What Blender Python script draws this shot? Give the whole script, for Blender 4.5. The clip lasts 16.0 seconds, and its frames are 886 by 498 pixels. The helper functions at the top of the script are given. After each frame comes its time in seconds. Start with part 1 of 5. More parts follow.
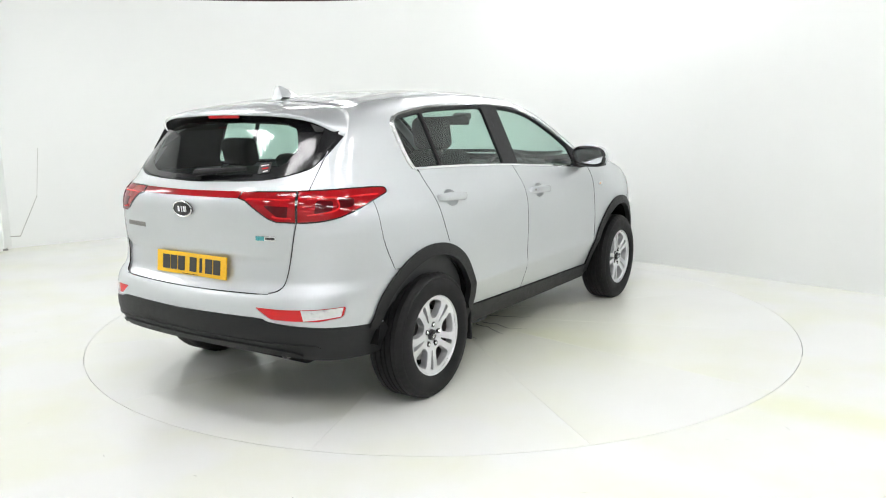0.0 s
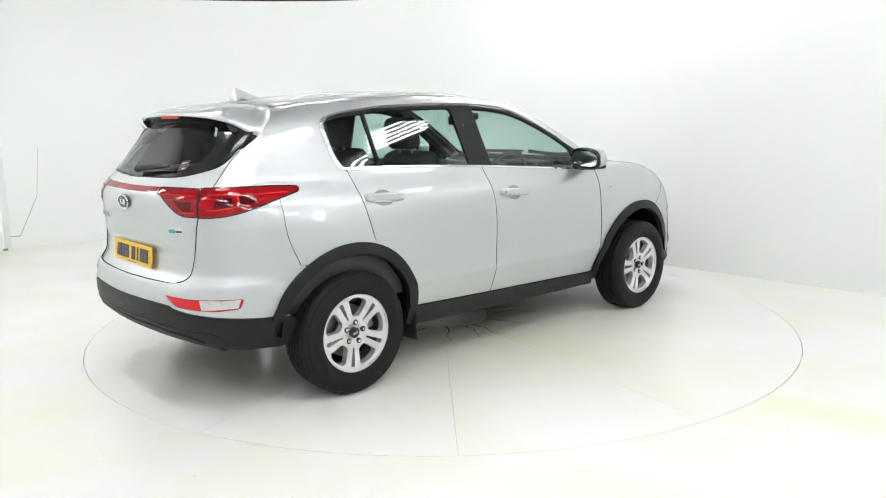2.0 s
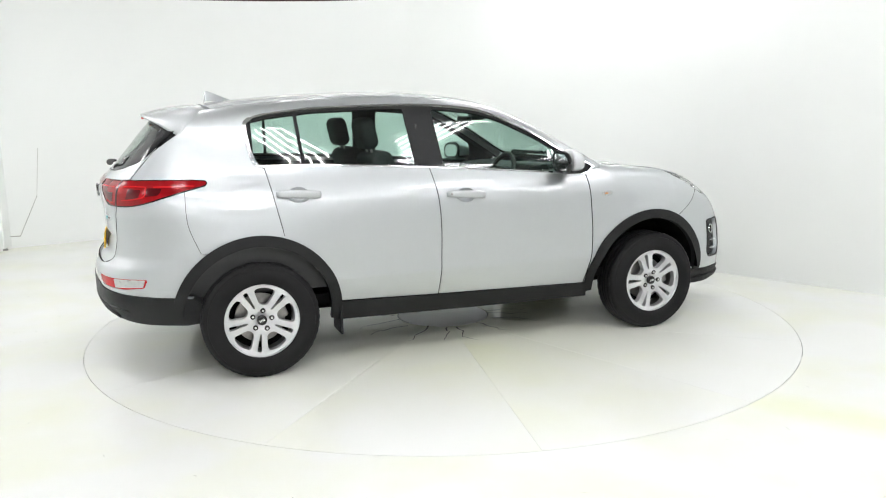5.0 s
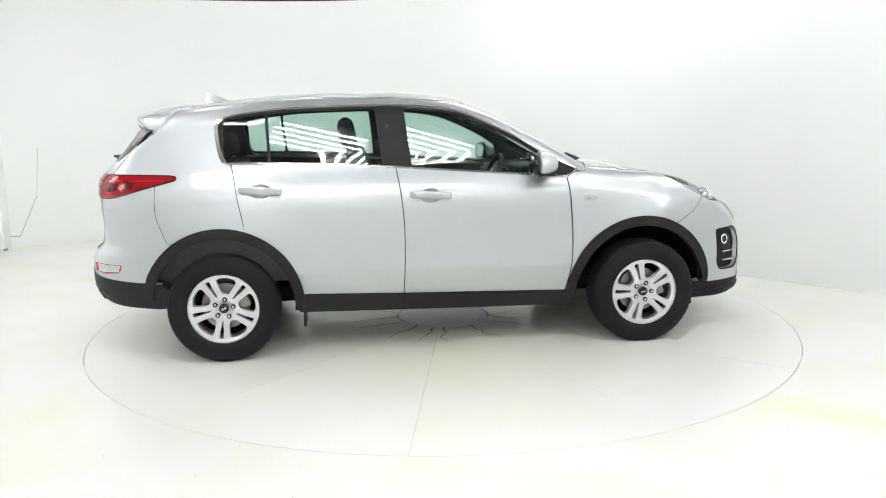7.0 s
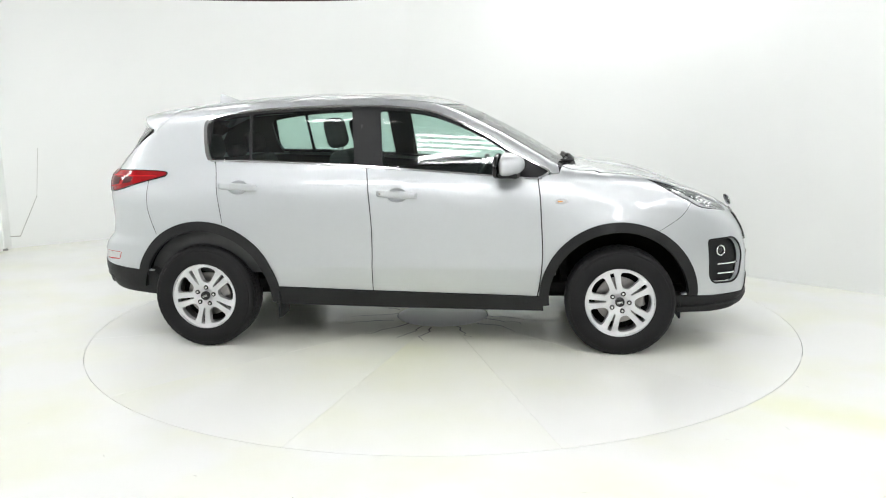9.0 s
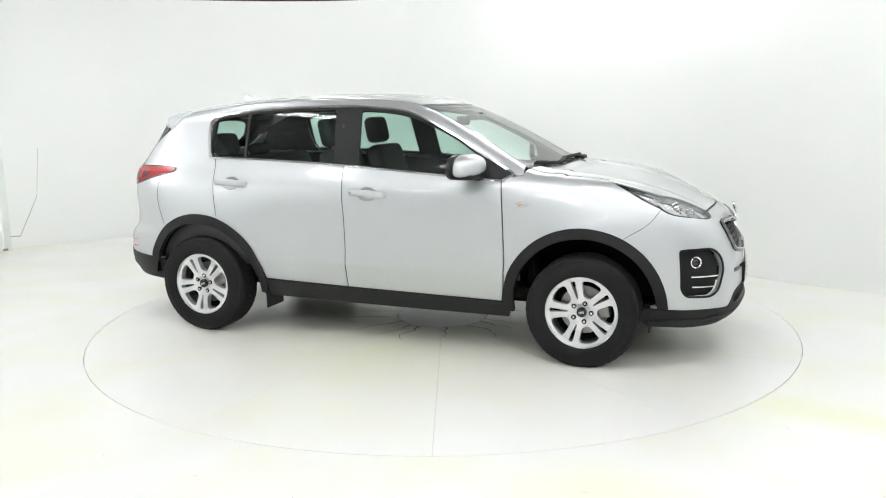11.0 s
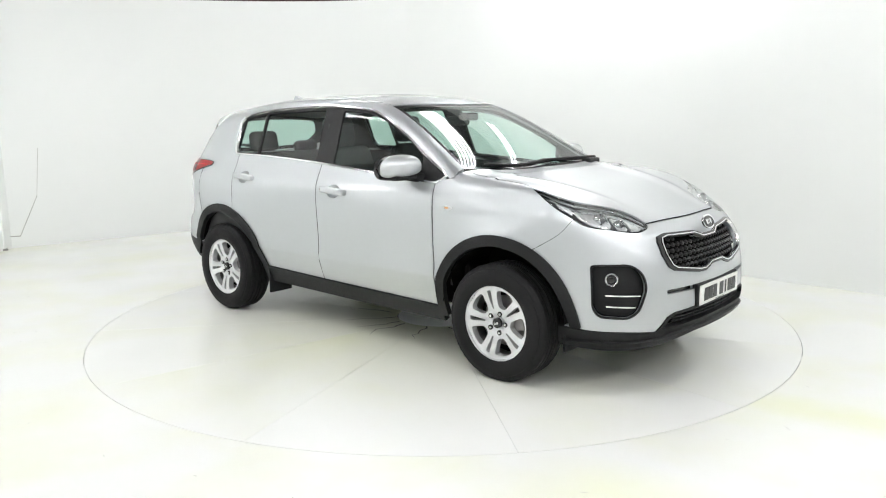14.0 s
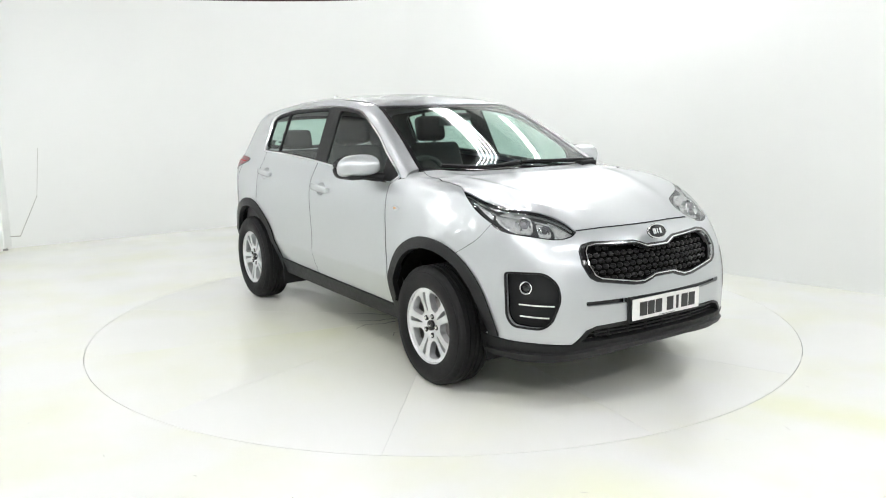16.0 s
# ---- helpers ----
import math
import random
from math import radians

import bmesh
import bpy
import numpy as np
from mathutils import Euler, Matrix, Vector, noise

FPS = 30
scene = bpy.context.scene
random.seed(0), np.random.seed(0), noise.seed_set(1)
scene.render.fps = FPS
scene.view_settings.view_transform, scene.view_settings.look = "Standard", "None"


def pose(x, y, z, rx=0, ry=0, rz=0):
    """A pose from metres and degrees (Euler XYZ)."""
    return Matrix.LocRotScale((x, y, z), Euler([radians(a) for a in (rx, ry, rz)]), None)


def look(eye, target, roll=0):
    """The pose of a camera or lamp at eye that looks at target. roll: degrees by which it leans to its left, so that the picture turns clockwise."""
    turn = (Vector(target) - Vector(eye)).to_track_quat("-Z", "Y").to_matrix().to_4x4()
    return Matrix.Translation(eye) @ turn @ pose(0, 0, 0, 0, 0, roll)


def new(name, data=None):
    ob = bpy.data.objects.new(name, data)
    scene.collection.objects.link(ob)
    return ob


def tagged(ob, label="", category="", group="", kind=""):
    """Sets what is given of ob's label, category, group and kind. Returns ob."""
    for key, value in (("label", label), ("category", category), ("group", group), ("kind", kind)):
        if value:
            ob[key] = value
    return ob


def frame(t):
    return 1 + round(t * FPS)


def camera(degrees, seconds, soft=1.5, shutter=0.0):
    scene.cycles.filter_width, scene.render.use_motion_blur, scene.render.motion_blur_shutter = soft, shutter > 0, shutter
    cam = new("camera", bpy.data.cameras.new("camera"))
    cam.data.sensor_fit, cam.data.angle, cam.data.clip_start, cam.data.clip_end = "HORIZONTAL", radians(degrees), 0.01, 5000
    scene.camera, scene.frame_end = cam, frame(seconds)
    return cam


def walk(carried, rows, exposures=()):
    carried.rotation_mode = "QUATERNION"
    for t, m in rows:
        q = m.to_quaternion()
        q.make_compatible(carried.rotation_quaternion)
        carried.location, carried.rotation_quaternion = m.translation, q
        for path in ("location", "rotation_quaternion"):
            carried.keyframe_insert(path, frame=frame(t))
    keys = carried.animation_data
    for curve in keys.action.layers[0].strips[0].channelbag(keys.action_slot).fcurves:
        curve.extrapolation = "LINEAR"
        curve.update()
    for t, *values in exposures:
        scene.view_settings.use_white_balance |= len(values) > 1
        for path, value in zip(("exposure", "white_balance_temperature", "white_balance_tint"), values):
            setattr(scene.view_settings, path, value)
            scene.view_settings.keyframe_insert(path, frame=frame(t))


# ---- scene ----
EXPO, TUBE_POWER = 0.05, 42.0
# ceiling lights: place, turn and length
# the last two are unseen fill, added behind the camera to brighten the flank
LIGHTS = [(-1.6, -2.7, -10, 1.0), (-0.55, -3.5, -12, 1.0), (0.65, -3.45, -15, 1.0), (2.2, -2.6, 60, 1.1), (3.65, -1.15, 72, 0.8), (3.75, -2.05, 72, 0.8), (1.0, 1.75, -53, 1.9),
          (-2.9, -1.2, 100, 1.0), (-2.6, 1.6, 100, 1.0), (-3.7, 0.4, 100, 1.0), (-1.4, 3.4, 35, 1.1), (0.8, -5.8, 0, 1.35), (-1.5, -5.6, 0, 1.35), (2.9, -5.4, 20, 1.35),
          (-3.8, -4.4, 45, 1.35), (4.6, -4.8, 45, 1.35), (-0.5, -7.2, 0, 1.35), (1.6, -7.3, 0, 1.35)]
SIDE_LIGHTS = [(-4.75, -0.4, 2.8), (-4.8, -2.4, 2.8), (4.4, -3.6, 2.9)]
cam = camera(59.164, 16.0, 1.1)
YAW, PITCH = radians(-0.091), radians(-9.91)
EYE = Vector((0.0, -5.7435, 1.5056))
AHEAD = Vector((-math.sin(YAW) * math.cos(PITCH), math.cos(YAW) * math.cos(PITCH), math.sin(PITCH)))
STAND = look(EYE, EYE + AHEAD, -0.797)
walk(cam, [(0.0, STAND), (16.0, STAND)], exposures=[(0.0, EXPO), (16.0, EXPO)])

# turntable angle in degrees at each time
TURN = [(0.0, 56.40), (1.0, 49.25), (2.0, 42.09), (3.0, 35.0), (4.0, 27.9), (5.0, 20.9), (6.0, 13.9), (7.0, 6.95),
        (8.0, -0.02), (9.0, -6.9), (10.0, -13.75), (11.0, -20.6), (12.0, -27.58), (13.0, -34.6), (14.0, -41.65),
        (15.0, -48.72), (16.0, -55.87)]

world = bpy.data.worlds.new("world")
scene.world = world
world.use_nodes = True
world.node_tree.nodes["Background"].inputs[0].default_value = (0.9, 0.95, 1.0, 1)
world.node_tree.nodes["Background"].inputs[1].default_value = 0.02


# ---- materials ----
def node_material(name, base, rough=0.5, metal=0.0, coat=0.0, vary=0.06, grain=8.0, bump=0.0, bump_scale=200.0, rough_vary=0.05, spec=0.5):
    """Principled surface with colour variation at two scales and a fine bump."""
    m = bpy.data.materials.new(name)
    m.use_nodes = True
    nt = m.node_tree
    b = nt.nodes["Principled BSDF"]
    b.inputs["Metallic"].default_value = metal
    b.inputs["Coat Weight"].default_value = coat
    b.inputs["Coat Roughness"].default_value = 0.03
    b.inputs["Specular IOR Level"].default_value = spec
    tc = nt.nodes.new("ShaderNodeTexCoord")
    n1 = nt.nodes.new("ShaderNodeTexNoise")
    n1.inputs["Scale"].default_value = grain
    n1.inputs["Detail"].default_value = 8
    n2 = nt.nodes.new("ShaderNodeTexNoise")
    n2.inputs["Scale"].default_value = grain * 0.13
    n2.inputs["Detail"].default_value = 4
    mix = nt.nodes.new("ShaderNodeMath")
    mix.operation = "ADD"
    for n in (n1, n2):
        nt.links.new(tc.outputs["Object"], n.inputs["Vector"])
    nt.links.new(n1.outputs[0], mix.inputs[0])
    nt.links.new(n2.outputs[0], mix.inputs[1])
    ramp = nt.nodes.new("ShaderNodeMapRange")
    ramp.inputs[1].default_value, ramp.inputs[2].default_value = 0.6, 1.4
    ramp.inputs[3].default_value, ramp.inputs[4].default_value = 1 - vary, 1 + vary
    nt.links.new(mix.outputs[0], ramp.inputs[0])
    mul = nt.nodes.new("ShaderNodeVectorMath")
    mul.operation = "SCALE"
    mul.inputs[0].default_value = base[:3]
    nt.links.new(ramp.outputs[0], mul.inputs["Scale"])
    nt.links.new(mul.outputs[0], b.inputs["Base Color"])
    rr = nt.nodes.new("ShaderNodeMapRange")
    rr.inputs[1].default_value, rr.inputs[2].default_value = 0.3, 0.7
    rr.inputs[3].default_value, rr.inputs[4].default_value = max(0.0, rough - rough_vary), rough + rough_vary
    nt.links.new(n1.outputs[0], rr.inputs[0])
    nt.links.new(rr.outputs[0], b.inputs["Roughness"])
    if bump:
        n3 = nt.nodes.new("ShaderNodeTexNoise")
        n3.inputs["Scale"].default_value = bump_scale
        n3.inputs["Detail"].default_value = 3
        nt.links.new(tc.outputs["Object"], n3.inputs["Vector"])
        bp = nt.nodes.new("ShaderNodeBump")
        bp.inputs["Strength"].default_value = bump
        bp.inputs["Distance"].default_value = 0.002
        nt.links.new(n3.outputs[0], bp.inputs["Height"])
        nt.links.new(bp.outputs[0], b.inputs["Normal"])
    return m


def glass_material(name, tint, ior=1.5, rough=0.0):
    """A thin pane: tinted see-through with a Fresnel mirror on it."""
    m = bpy.data.materials.new(name)
    m.use_nodes = True
    nt = m.node_tree
    nt.nodes.remove(nt.nodes["Principled BSDF"])
    out = nt.nodes["Material Output"]
    tr = nt.nodes.new("ShaderNodeBsdfTransparent")
    tr.inputs[0].default_value = (*tint, 1)
    gl = nt.nodes.new("ShaderNodeBsdfGlossy")
    gl.inputs["Roughness"].default_value = rough
    lw = nt.nodes.new("ShaderNodeLayerWeight")
    lw.inputs[0].default_value = 0.5
    pw = nt.nodes.new("ShaderNodeMath")
    pw.operation = "POWER"
    pw.inputs[1].default_value = 5.0
    nt.links.new(lw.outputs["Facing"], pw.inputs[0])
    fr = nt.nodes.new("ShaderNodeMapRange")
    fr.inputs[3].default_value, fr.inputs[4].default_value = 0.075, 1.0
    nt.links.new(pw.outputs[0], fr.inputs[0])
    mx = nt.nodes.new("ShaderNodeMixShader")
    nt.links.new(fr.outputs[0], mx.inputs[0])
    nt.links.new(tr.outputs[0], mx.inputs[1])
    nt.links.new(gl.outputs[0], mx.inputs[2])
    nt.links.new(mx.outputs[0], out.inputs[0])
    return m


def glow_material(name, colour, strength):
    m = bpy.data.materials.new(name)
    m.use_nodes = True
    b = m.node_tree.nodes["Principled BSDF"]
    b.inputs["Base Color"].default_value = (*colour, 1)
    b.inputs["Emission Color"].default_value = (*colour, 1)
    b.inputs["Emission Strength"].default_value = strength
    return m


WHITE_WALL = node_material("white_wall_paint", (0.855, 0.875, 0.86), 0.6, vary=0.012, grain=2.0, bump=0.05, bump_scale=60)
WHITE_FLOOR = node_material("white_floor_paint", (0.855, 0.87, 0.845), 0.32, vary=0.012, grain=1.5, rough_vary=0.02)
DARK_CEILING = node_material("grey_ceiling", (0.24, 0.24, 0.24), 0.7, vary=0.1)
GREY_WALL = node_material("grey_wall", (0.78, 0.78, 0.78), 0.7, vary=0.05)
TUBE_GLOW = glow_material("tube_glow", (1.0, 0.995, 1.005), TUBE_POWER)
LAMP_HOUSING = node_material("lamp_housing", (0.75, 0.75, 0.75), 0.4)
PAINT = node_material("silver_paint", (0.535, 0.56, 0.575), 0.46, metal=0.74, coat=1.0, vary=0.012, grain=300, rough_vary=0.02)
BLACK_PLASTIC = node_material("black_plastic", (0.011, 0.0115, 0.012), 0.5, spec=0.25, vary=0.12, grain=30, bump=0.25, bump_scale=500)
GLOSS_BLACK = node_material("gloss_black", (0.006, 0.006, 0.007), 0.14, coat=0.2, vary=0.05)
GRILLE_BLACK = node_material("grille_black", (0.008, 0.008, 0.009), 0.34, spec=0.3, vary=0.1)
RUBBER = node_material("tyre_rubber", (0.007, 0.007, 0.0074), 0.6, spec=0.22, vary=0.2, grain=25, bump=0.2, bump_scale=300)
ALLOY = node_material("alloy_silver", (0.66, 0.67, 0.68), 0.36, metal=0.6, coat=0.3, vary=0.03, grain=60, rough_vary=0.02)
CHROME = node_material("chrome", (0.82, 0.83, 0.84), 0.14, metal=1.0, vary=0.02)
STEEL = node_material("brake_steel", (0.30, 0.29, 0.28), 0.4, metal=0.9, vary=0.15, grain=40)
TRIM = node_material("dark_cabin_trim", (0.03, 0.031, 0.032), 0.6, vary=0.15, grain=20)
HEADLINER = node_material("grey_headliner", (0.30, 0.30, 0.29), 0.85, vary=0.05)
FABRIC = node_material("black_seat_fabric", (0.026, 0.027, 0.028), 0.9, vary=0.25, grain=120, bump=0.4, bump_scale=400)
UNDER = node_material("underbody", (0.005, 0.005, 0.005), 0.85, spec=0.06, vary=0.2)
GLASS = glass_material("tinted_glass", (0.68, 0.83, 0.775))
CLEAR = glass_material("clear_lens", (0.93, 0.95, 0.95))
RED_LENS = node_material("red_lens", (0.27, 0.004, 0.007), 0.07, spec=0.45, vary=0.08, grain=20)
DARK_RED = node_material("dark_red_lens", (0.07, 0.002, 0.004), 0.08, spec=0.4, vary=0.1, grain=20)
BRIGHT_RED = node_material("bright_red_lens", (0.55, 0.012, 0.015), 0.08, spec=0.45, vary=0.08, grain=20)
PROJECTOR = node_material("projector_lens", (0.16, 0.16, 0.17), 0.05, metal=0.3, coat=1.0, vary=0.1, grain=30)
LENS_WHITE = node_material("clear_reflector", (0.55, 0.55, 0.55), 0.3, metal=0.15, coat=1.0, vary=0.2, grain=40)
YELLOW_PLATE = node_material("yellow_plate", (0.80, 0.47, 0.01), 0.35, vary=0.03)
WHITE_PLATE = node_material("white_plate", (0.80, 0.80, 0.78), 0.35, vary=0.03)
PLATE_INK = node_material("plate_ink", (0.02, 0.02, 0.02), 0.4)
AMBER = node_material("amber_bulb", (0.62, 0.30, 0.10), 0.25, coat=0.5)
GREEN_INK = node_material("teal_badge", (0.05, 0.30, 0.32), 0.3)


def stained_floor(name, spread, patches, strength=0.5):
    """White floor paint with yellowed patches; spread moves the pattern from piece to piece."""
    m = node_material(name, (0.87, 0.88, 0.855), 0.22, vary=0.012, grain=1.5, rough_vary=0.03)
    nt = m.node_tree
    b = nt.nodes["Principled BSDF"]
    source = b.inputs["Base Color"].links[0].from_socket
    tc = nt.nodes.new("ShaderNodeTexCoord")
    shift = nt.nodes.new("ShaderNodeVectorMath")
    shift.operation = "ADD"
    info = nt.nodes.new("ShaderNodeObjectInfo")
    mul = nt.nodes.new("ShaderNodeMath")
    mul.operation = "MULTIPLY"
    mul.inputs[1].default_value = spread
    nt.links.new(info.outputs["Random"], mul.inputs[0])
    nt.links.new(tc.outputs["Object"], shift.inputs[0])
    nt.links.new(mul.outputs[0], shift.inputs[1])
    noise_node = nt.nodes.new("ShaderNodeTexNoise")
    noise_node.inputs["Scale"].default_value = 1.3
    noise_node.inputs["Detail"].default_value = 5
    nt.links.new(shift.outputs[0], noise_node.inputs["Vector"])
    amount = nt.nodes.new("ShaderNodeMapRange")
    amount.inputs[1].default_value, amount.inputs[2].default_value = 0.44, 0.70
    amount.inputs[3].default_value, amount.inputs[4].default_value = 0.0, strength
    nt.links.new(noise_node.outputs[0], amount.inputs[0])
    total = amount.outputs[0]
    for px, py, sx, sy, power in patches:
        mp = nt.nodes.new("ShaderNodeMapping")
        mp.vector_type = "TEXTURE"
        mp.inputs["Location"].default_value = (px, py, 0)
        mp.inputs["Rotation"].default_value = (0, 0, radians(-38))
        mp.inputs["Scale"].default_value = (sx, sy, 1)
        nt.links.new(tc.outputs["Object"], mp.inputs["Vector"])
        ln = nt.nodes.new("ShaderNodeVectorMath")
        ln.operation = "LENGTH"
        nt.links.new(mp.outputs[0], ln.inputs[0])
        fall = nt.nodes.new("ShaderNodeMapRange")
        fall.inputs[1].default_value, fall.inputs[2].default_value = 0.2, 1.0
        fall.inputs[3].default_value, fall.inputs[4].default_value = power, 0.0
        nt.links.new(ln.outputs["Value"], fall.inputs[0])
        ad = nt.nodes.new("ShaderNodeMath")
        ad.operation = "ADD"
        nt.links.new(total, ad.inputs[0])
        nt.links.new(fall.outputs[0], ad.inputs[1])
        total = ad.outputs[0]
    tint = nt.nodes.new("ShaderNodeMix")
    tint.data_type = "RGBA"
    nt.links.new(total, tint.inputs[0])
    nt.links.new(source, tint.inputs[6])
    tint.inputs[7].default_value = (0.83, 0.85, 0.62, 1)
    nt.links.new(tint.outputs[2], b.inputs["Base Color"])
    return m


STUDIO_FLOOR = stained_floor("stained_floor_paint", 0.0, [(0.75, -2.85, 0.55, 0.28, 0.55), (2.1, -2.2, 0.9, 0.22, 0.6), (-4.4, 2.2, 0.8, 0.4, 0.25)])
TABLE_FLOOR = stained_floor("stained_table_paint", 9.0, [(0.0, 0.0, 2.2, 2.2, 0.6)], 0.35)
CRACK = node_material("crack_dirt", (0.10, 0.10, 0.09), 0.8, vary=0.3)
SCUFF = node_material("scuff", (0.48, 0.48, 0.44), 0.7, vary=0.2)
SEAM_GREY = node_material("seam_grey", (0.36, 0.36, 0.33), 0.8, vary=0.2)
DARK_RAIL = node_material("dark_red_rail", (0.05, 0.006, 0.006), 0.5)


# ---- building helpers ----
def mesh_object(name, verts, faces, material, parent=None, label="", normals=None, smooth=True):
    me = bpy.data.meshes.new(name)
    me.from_pydata([tuple(v) for v in verts], [], [tuple(f) for f in faces])
    me.materials.append(material)
    if smooth:
        me.polygons.foreach_set("use_smooth", [True] * len(me.polygons))
    me.update()
    if normals is not None:
        me.normals_split_custom_set_from_vertices([tuple(n) for n in normals])
    ob = new(name, me)
    if parent:
        ob.parent = parent
    if label:
        tagged(ob, label)
    return ob


def part(name, bm, material, parent, label="", smooth=False):
    me = bpy.data.meshes.new(name)
    bmesh.ops.recalc_face_normals(bm, faces=bm.faces)
    bm.to_mesh(me)
    bm.free()
    me.materials.append(material)
    if smooth:
        me.polygons.foreach_set("use_smooth", [True] * len(me.polygons))
        me.set_sharp_from_angle(angle=radians(38))
    ob = new(name, me)
    if parent:
        ob.parent = parent
    if label:
        tagged(ob, label)
    return ob


def box(x0, x1, y0, y1, z0, z1, bevel=0.0, seg=2):
    bm = bmesh.new()
    bmesh.ops.create_cube(bm, size=1.0)
    for v in bm.verts:
        v.co = Vector(((x0 + x1) / 2 + v.co.x * (x1 - x0), (y0 + y1) / 2 + v.co.y * (y1 - y0), (z0 + z1) / 2 + v.co.z * (z1 - z0)))
    if bevel:
        bmesh.ops.bevel(bm, geom=bm.edges[:], offset=bevel, segments=seg, affect="EDGES", profile=0.5)
    return bm


def lathe(profile, steps=64, axis="y", arc=(0, 360)):
    """Turns a profile of (radius, offset along the axis) about an axis."""
    bm = bmesh.new()
    full = arc[1] - arc[0] >= 360
    rows = []
    for k in range(steps if full else steps + 1):
        a = radians(arc[0] + (arc[1] - arc[0]) * k / steps)
        c, s = math.cos(a), math.sin(a)
        if axis == "y":
            rows.append([bm.verts.new((r * c, o, r * s)) for r, o in profile])
        elif axis == "x":
            rows.append([bm.verts.new((o, r * c, r * s)) for r, o in profile])
        else:
            rows.append([bm.verts.new((r * c, r * s, o)) for r, o in profile])
    n = len(rows)
    for k in range(n if full else n - 1):
        for j in range(len(profile) - 1):
            bm.faces.new((rows[k][j], rows[(k + 1) % n][j], rows[(k + 1) % n][j + 1], rows[k][j + 1]))
    return bm


def moved(bm, m):
    bmesh.ops.transform(bm, matrix=m, verts=bm.verts)
    return bm


def merged(*bms):
    out = bmesh.new()
    for b in bms:
        me = bpy.data.meshes.new("tmp")
        b.to_mesh(me)
        out.from_mesh(me)
        b.free()
        bpy.data.meshes.remove(me)
    return out


# ---- the studio ----
CEIL = 3.9
# plan of the walls; the far ones run into one another in a wide curve
BACK = [(9.0, -5.03), (2.0, 1.97), (-0.2, 4.17), (-0.9, 4.80), (-1.5, 5.14), (-2.1, 5.22), (-2.7, 5.03), (-3.4, 4.53), (-5.15, 3.27)]


def wall_strip(name, a, b, material, label, z0=0.0, z1=CEIL, thick=0.15):
    ax, ay = a
    bx, by = b
    d = Vector((bx - ax, by - ay, 0)).normalized()
    n = Vector((d.y, -d.x, 0)) * thick
    bm = bmesh.new()
    vs = [bm.verts.new(p) for p in ((ax, ay, z0), (bx, by, z0), (bx, by, z1), (ax, ay, z1))]
    ws = [bm.verts.new(Vector(v.co) + n) for v in vs]
    bm.faces.new(vs)
    bm.faces.new(ws[::-1])
    for k in range(4):
        bm.faces.new((vs[k], ws[k], ws[(k + 1) % 4], vs[(k + 1) % 4]))
    return tagged(part(name, bm, material, None), label, "wall", kind="structure")


def studio():
    bm = bmesh.new()
    low = [bm.verts.new((x, y, 0)) for x, y in BACK]
    high = [bm.verts.new((x, y, CEIL)) for x, y in BACK]
    low_b = [bm.verts.new((x + 0.1, y + 0.15, 0)) for x, y in BACK]
    high_b = [bm.verts.new((x + 0.1, y + 0.15, CEIL)) for x, y in BACK]
    for k in range(len(BACK) - 1):
        bm.faces.new((low[k], low[k + 1], high[k + 1], high[k]))
        bm.faces.new((low_b[k], high_b[k], high_b[k + 1], low_b[k + 1]))
        bm.faces.new((high[k], high[k + 1], high_b[k + 1], high_b[k]))
    tagged(part("wall_north", bm, WHITE_WALL, None, smooth=True), "plain white studio wall that curves round the back", "wall", kind="structure")
    wall_strip("wall_west", (-5.05, 3.55), (-5.6, -9.0), WHITE_WALL, "plain white painted studio wall")
    wall_strip("wall_east", (9.0, -9.0), (9.0, -5.0), WHITE_WALL, "plain white painted studio wall")
    # added out of view, its grey raised to bounce light onto the near flank
    wall_strip("south_bounce_wall", (-5.6, -9.0), (9.0, -9.0), GREY_WALL, "unseen light grey wall added behind the camera to bounce light")
    bm = bmesh.new()
    n = 128
    ring = [bm.verts.new((R_TABLE * 1.0 * math.cos(2 * math.pi * k / n), R_TABLE * math.sin(2 * math.pi * k / n), 0)) for k in range(n)]
    low = [bm.verts.new((v.co.x, v.co.y, -0.06)) for v in ring]
    big = [bm.verts.new((14 * math.cos(2 * math.pi * k / n), 14 * math.sin(2 * math.pi * k / n), 0)) for k in range(n)]
    for k in range(n):
        j = (k + 1) % n
        bm.faces.new((ring[k], big[k], big[j], ring[j]))
        bm.faces.new((ring[k], ring[j], low[j], low[k]))
    bm.faces.new(low)
    tagged(part("floor", bm, STUDIO_FLOOR, None), "glossy white painted studio floor with faint stains", "floor", kind="structure")
    bm = merged(box(-7, 10, -10, 7, CEIL + 0.012, CEIL + 0.1), *[box(x, x + 1.17, y, y + 1.17, CEIL, CEIL + 0.012) for x in np.arange(-6.9, 9.0, 1.2) for y in np.arange(-9.6, 6.0, 1.2)])
    tagged(part("ceiling", bm, DARK_CEILING, None), "dark grey panelled studio ceiling", "ceiling", kind="structure")


def strip_light(m, length=2.0, tubes=5, gap=0.16):
    e = new("strip_light")
    e.matrix_basis = m
    w = gap * (tubes - 1) / 2 + 0.08
    part("housing", box(-length / 2 - 0.05, length / 2 + 0.05, -w, w, 0.02, 0.07, 0.01), LAMP_HOUSING, e)
    for k in range(tubes):
        y = (k - (tubes - 1) / 2) * gap
        part("tube", box(-length / 2, length / 2, y - 0.007, y + 0.007, 0.006, 0.019), TUBE_GLOW, e, "glowing white light strip")
    return tagged(e, "ceiling light with %s parallel glowing white strips" % {2: "two", 5: "five"}[tubes], "ceiling light", "ceiling lights over the turntable")


R_TABLE = 2.484


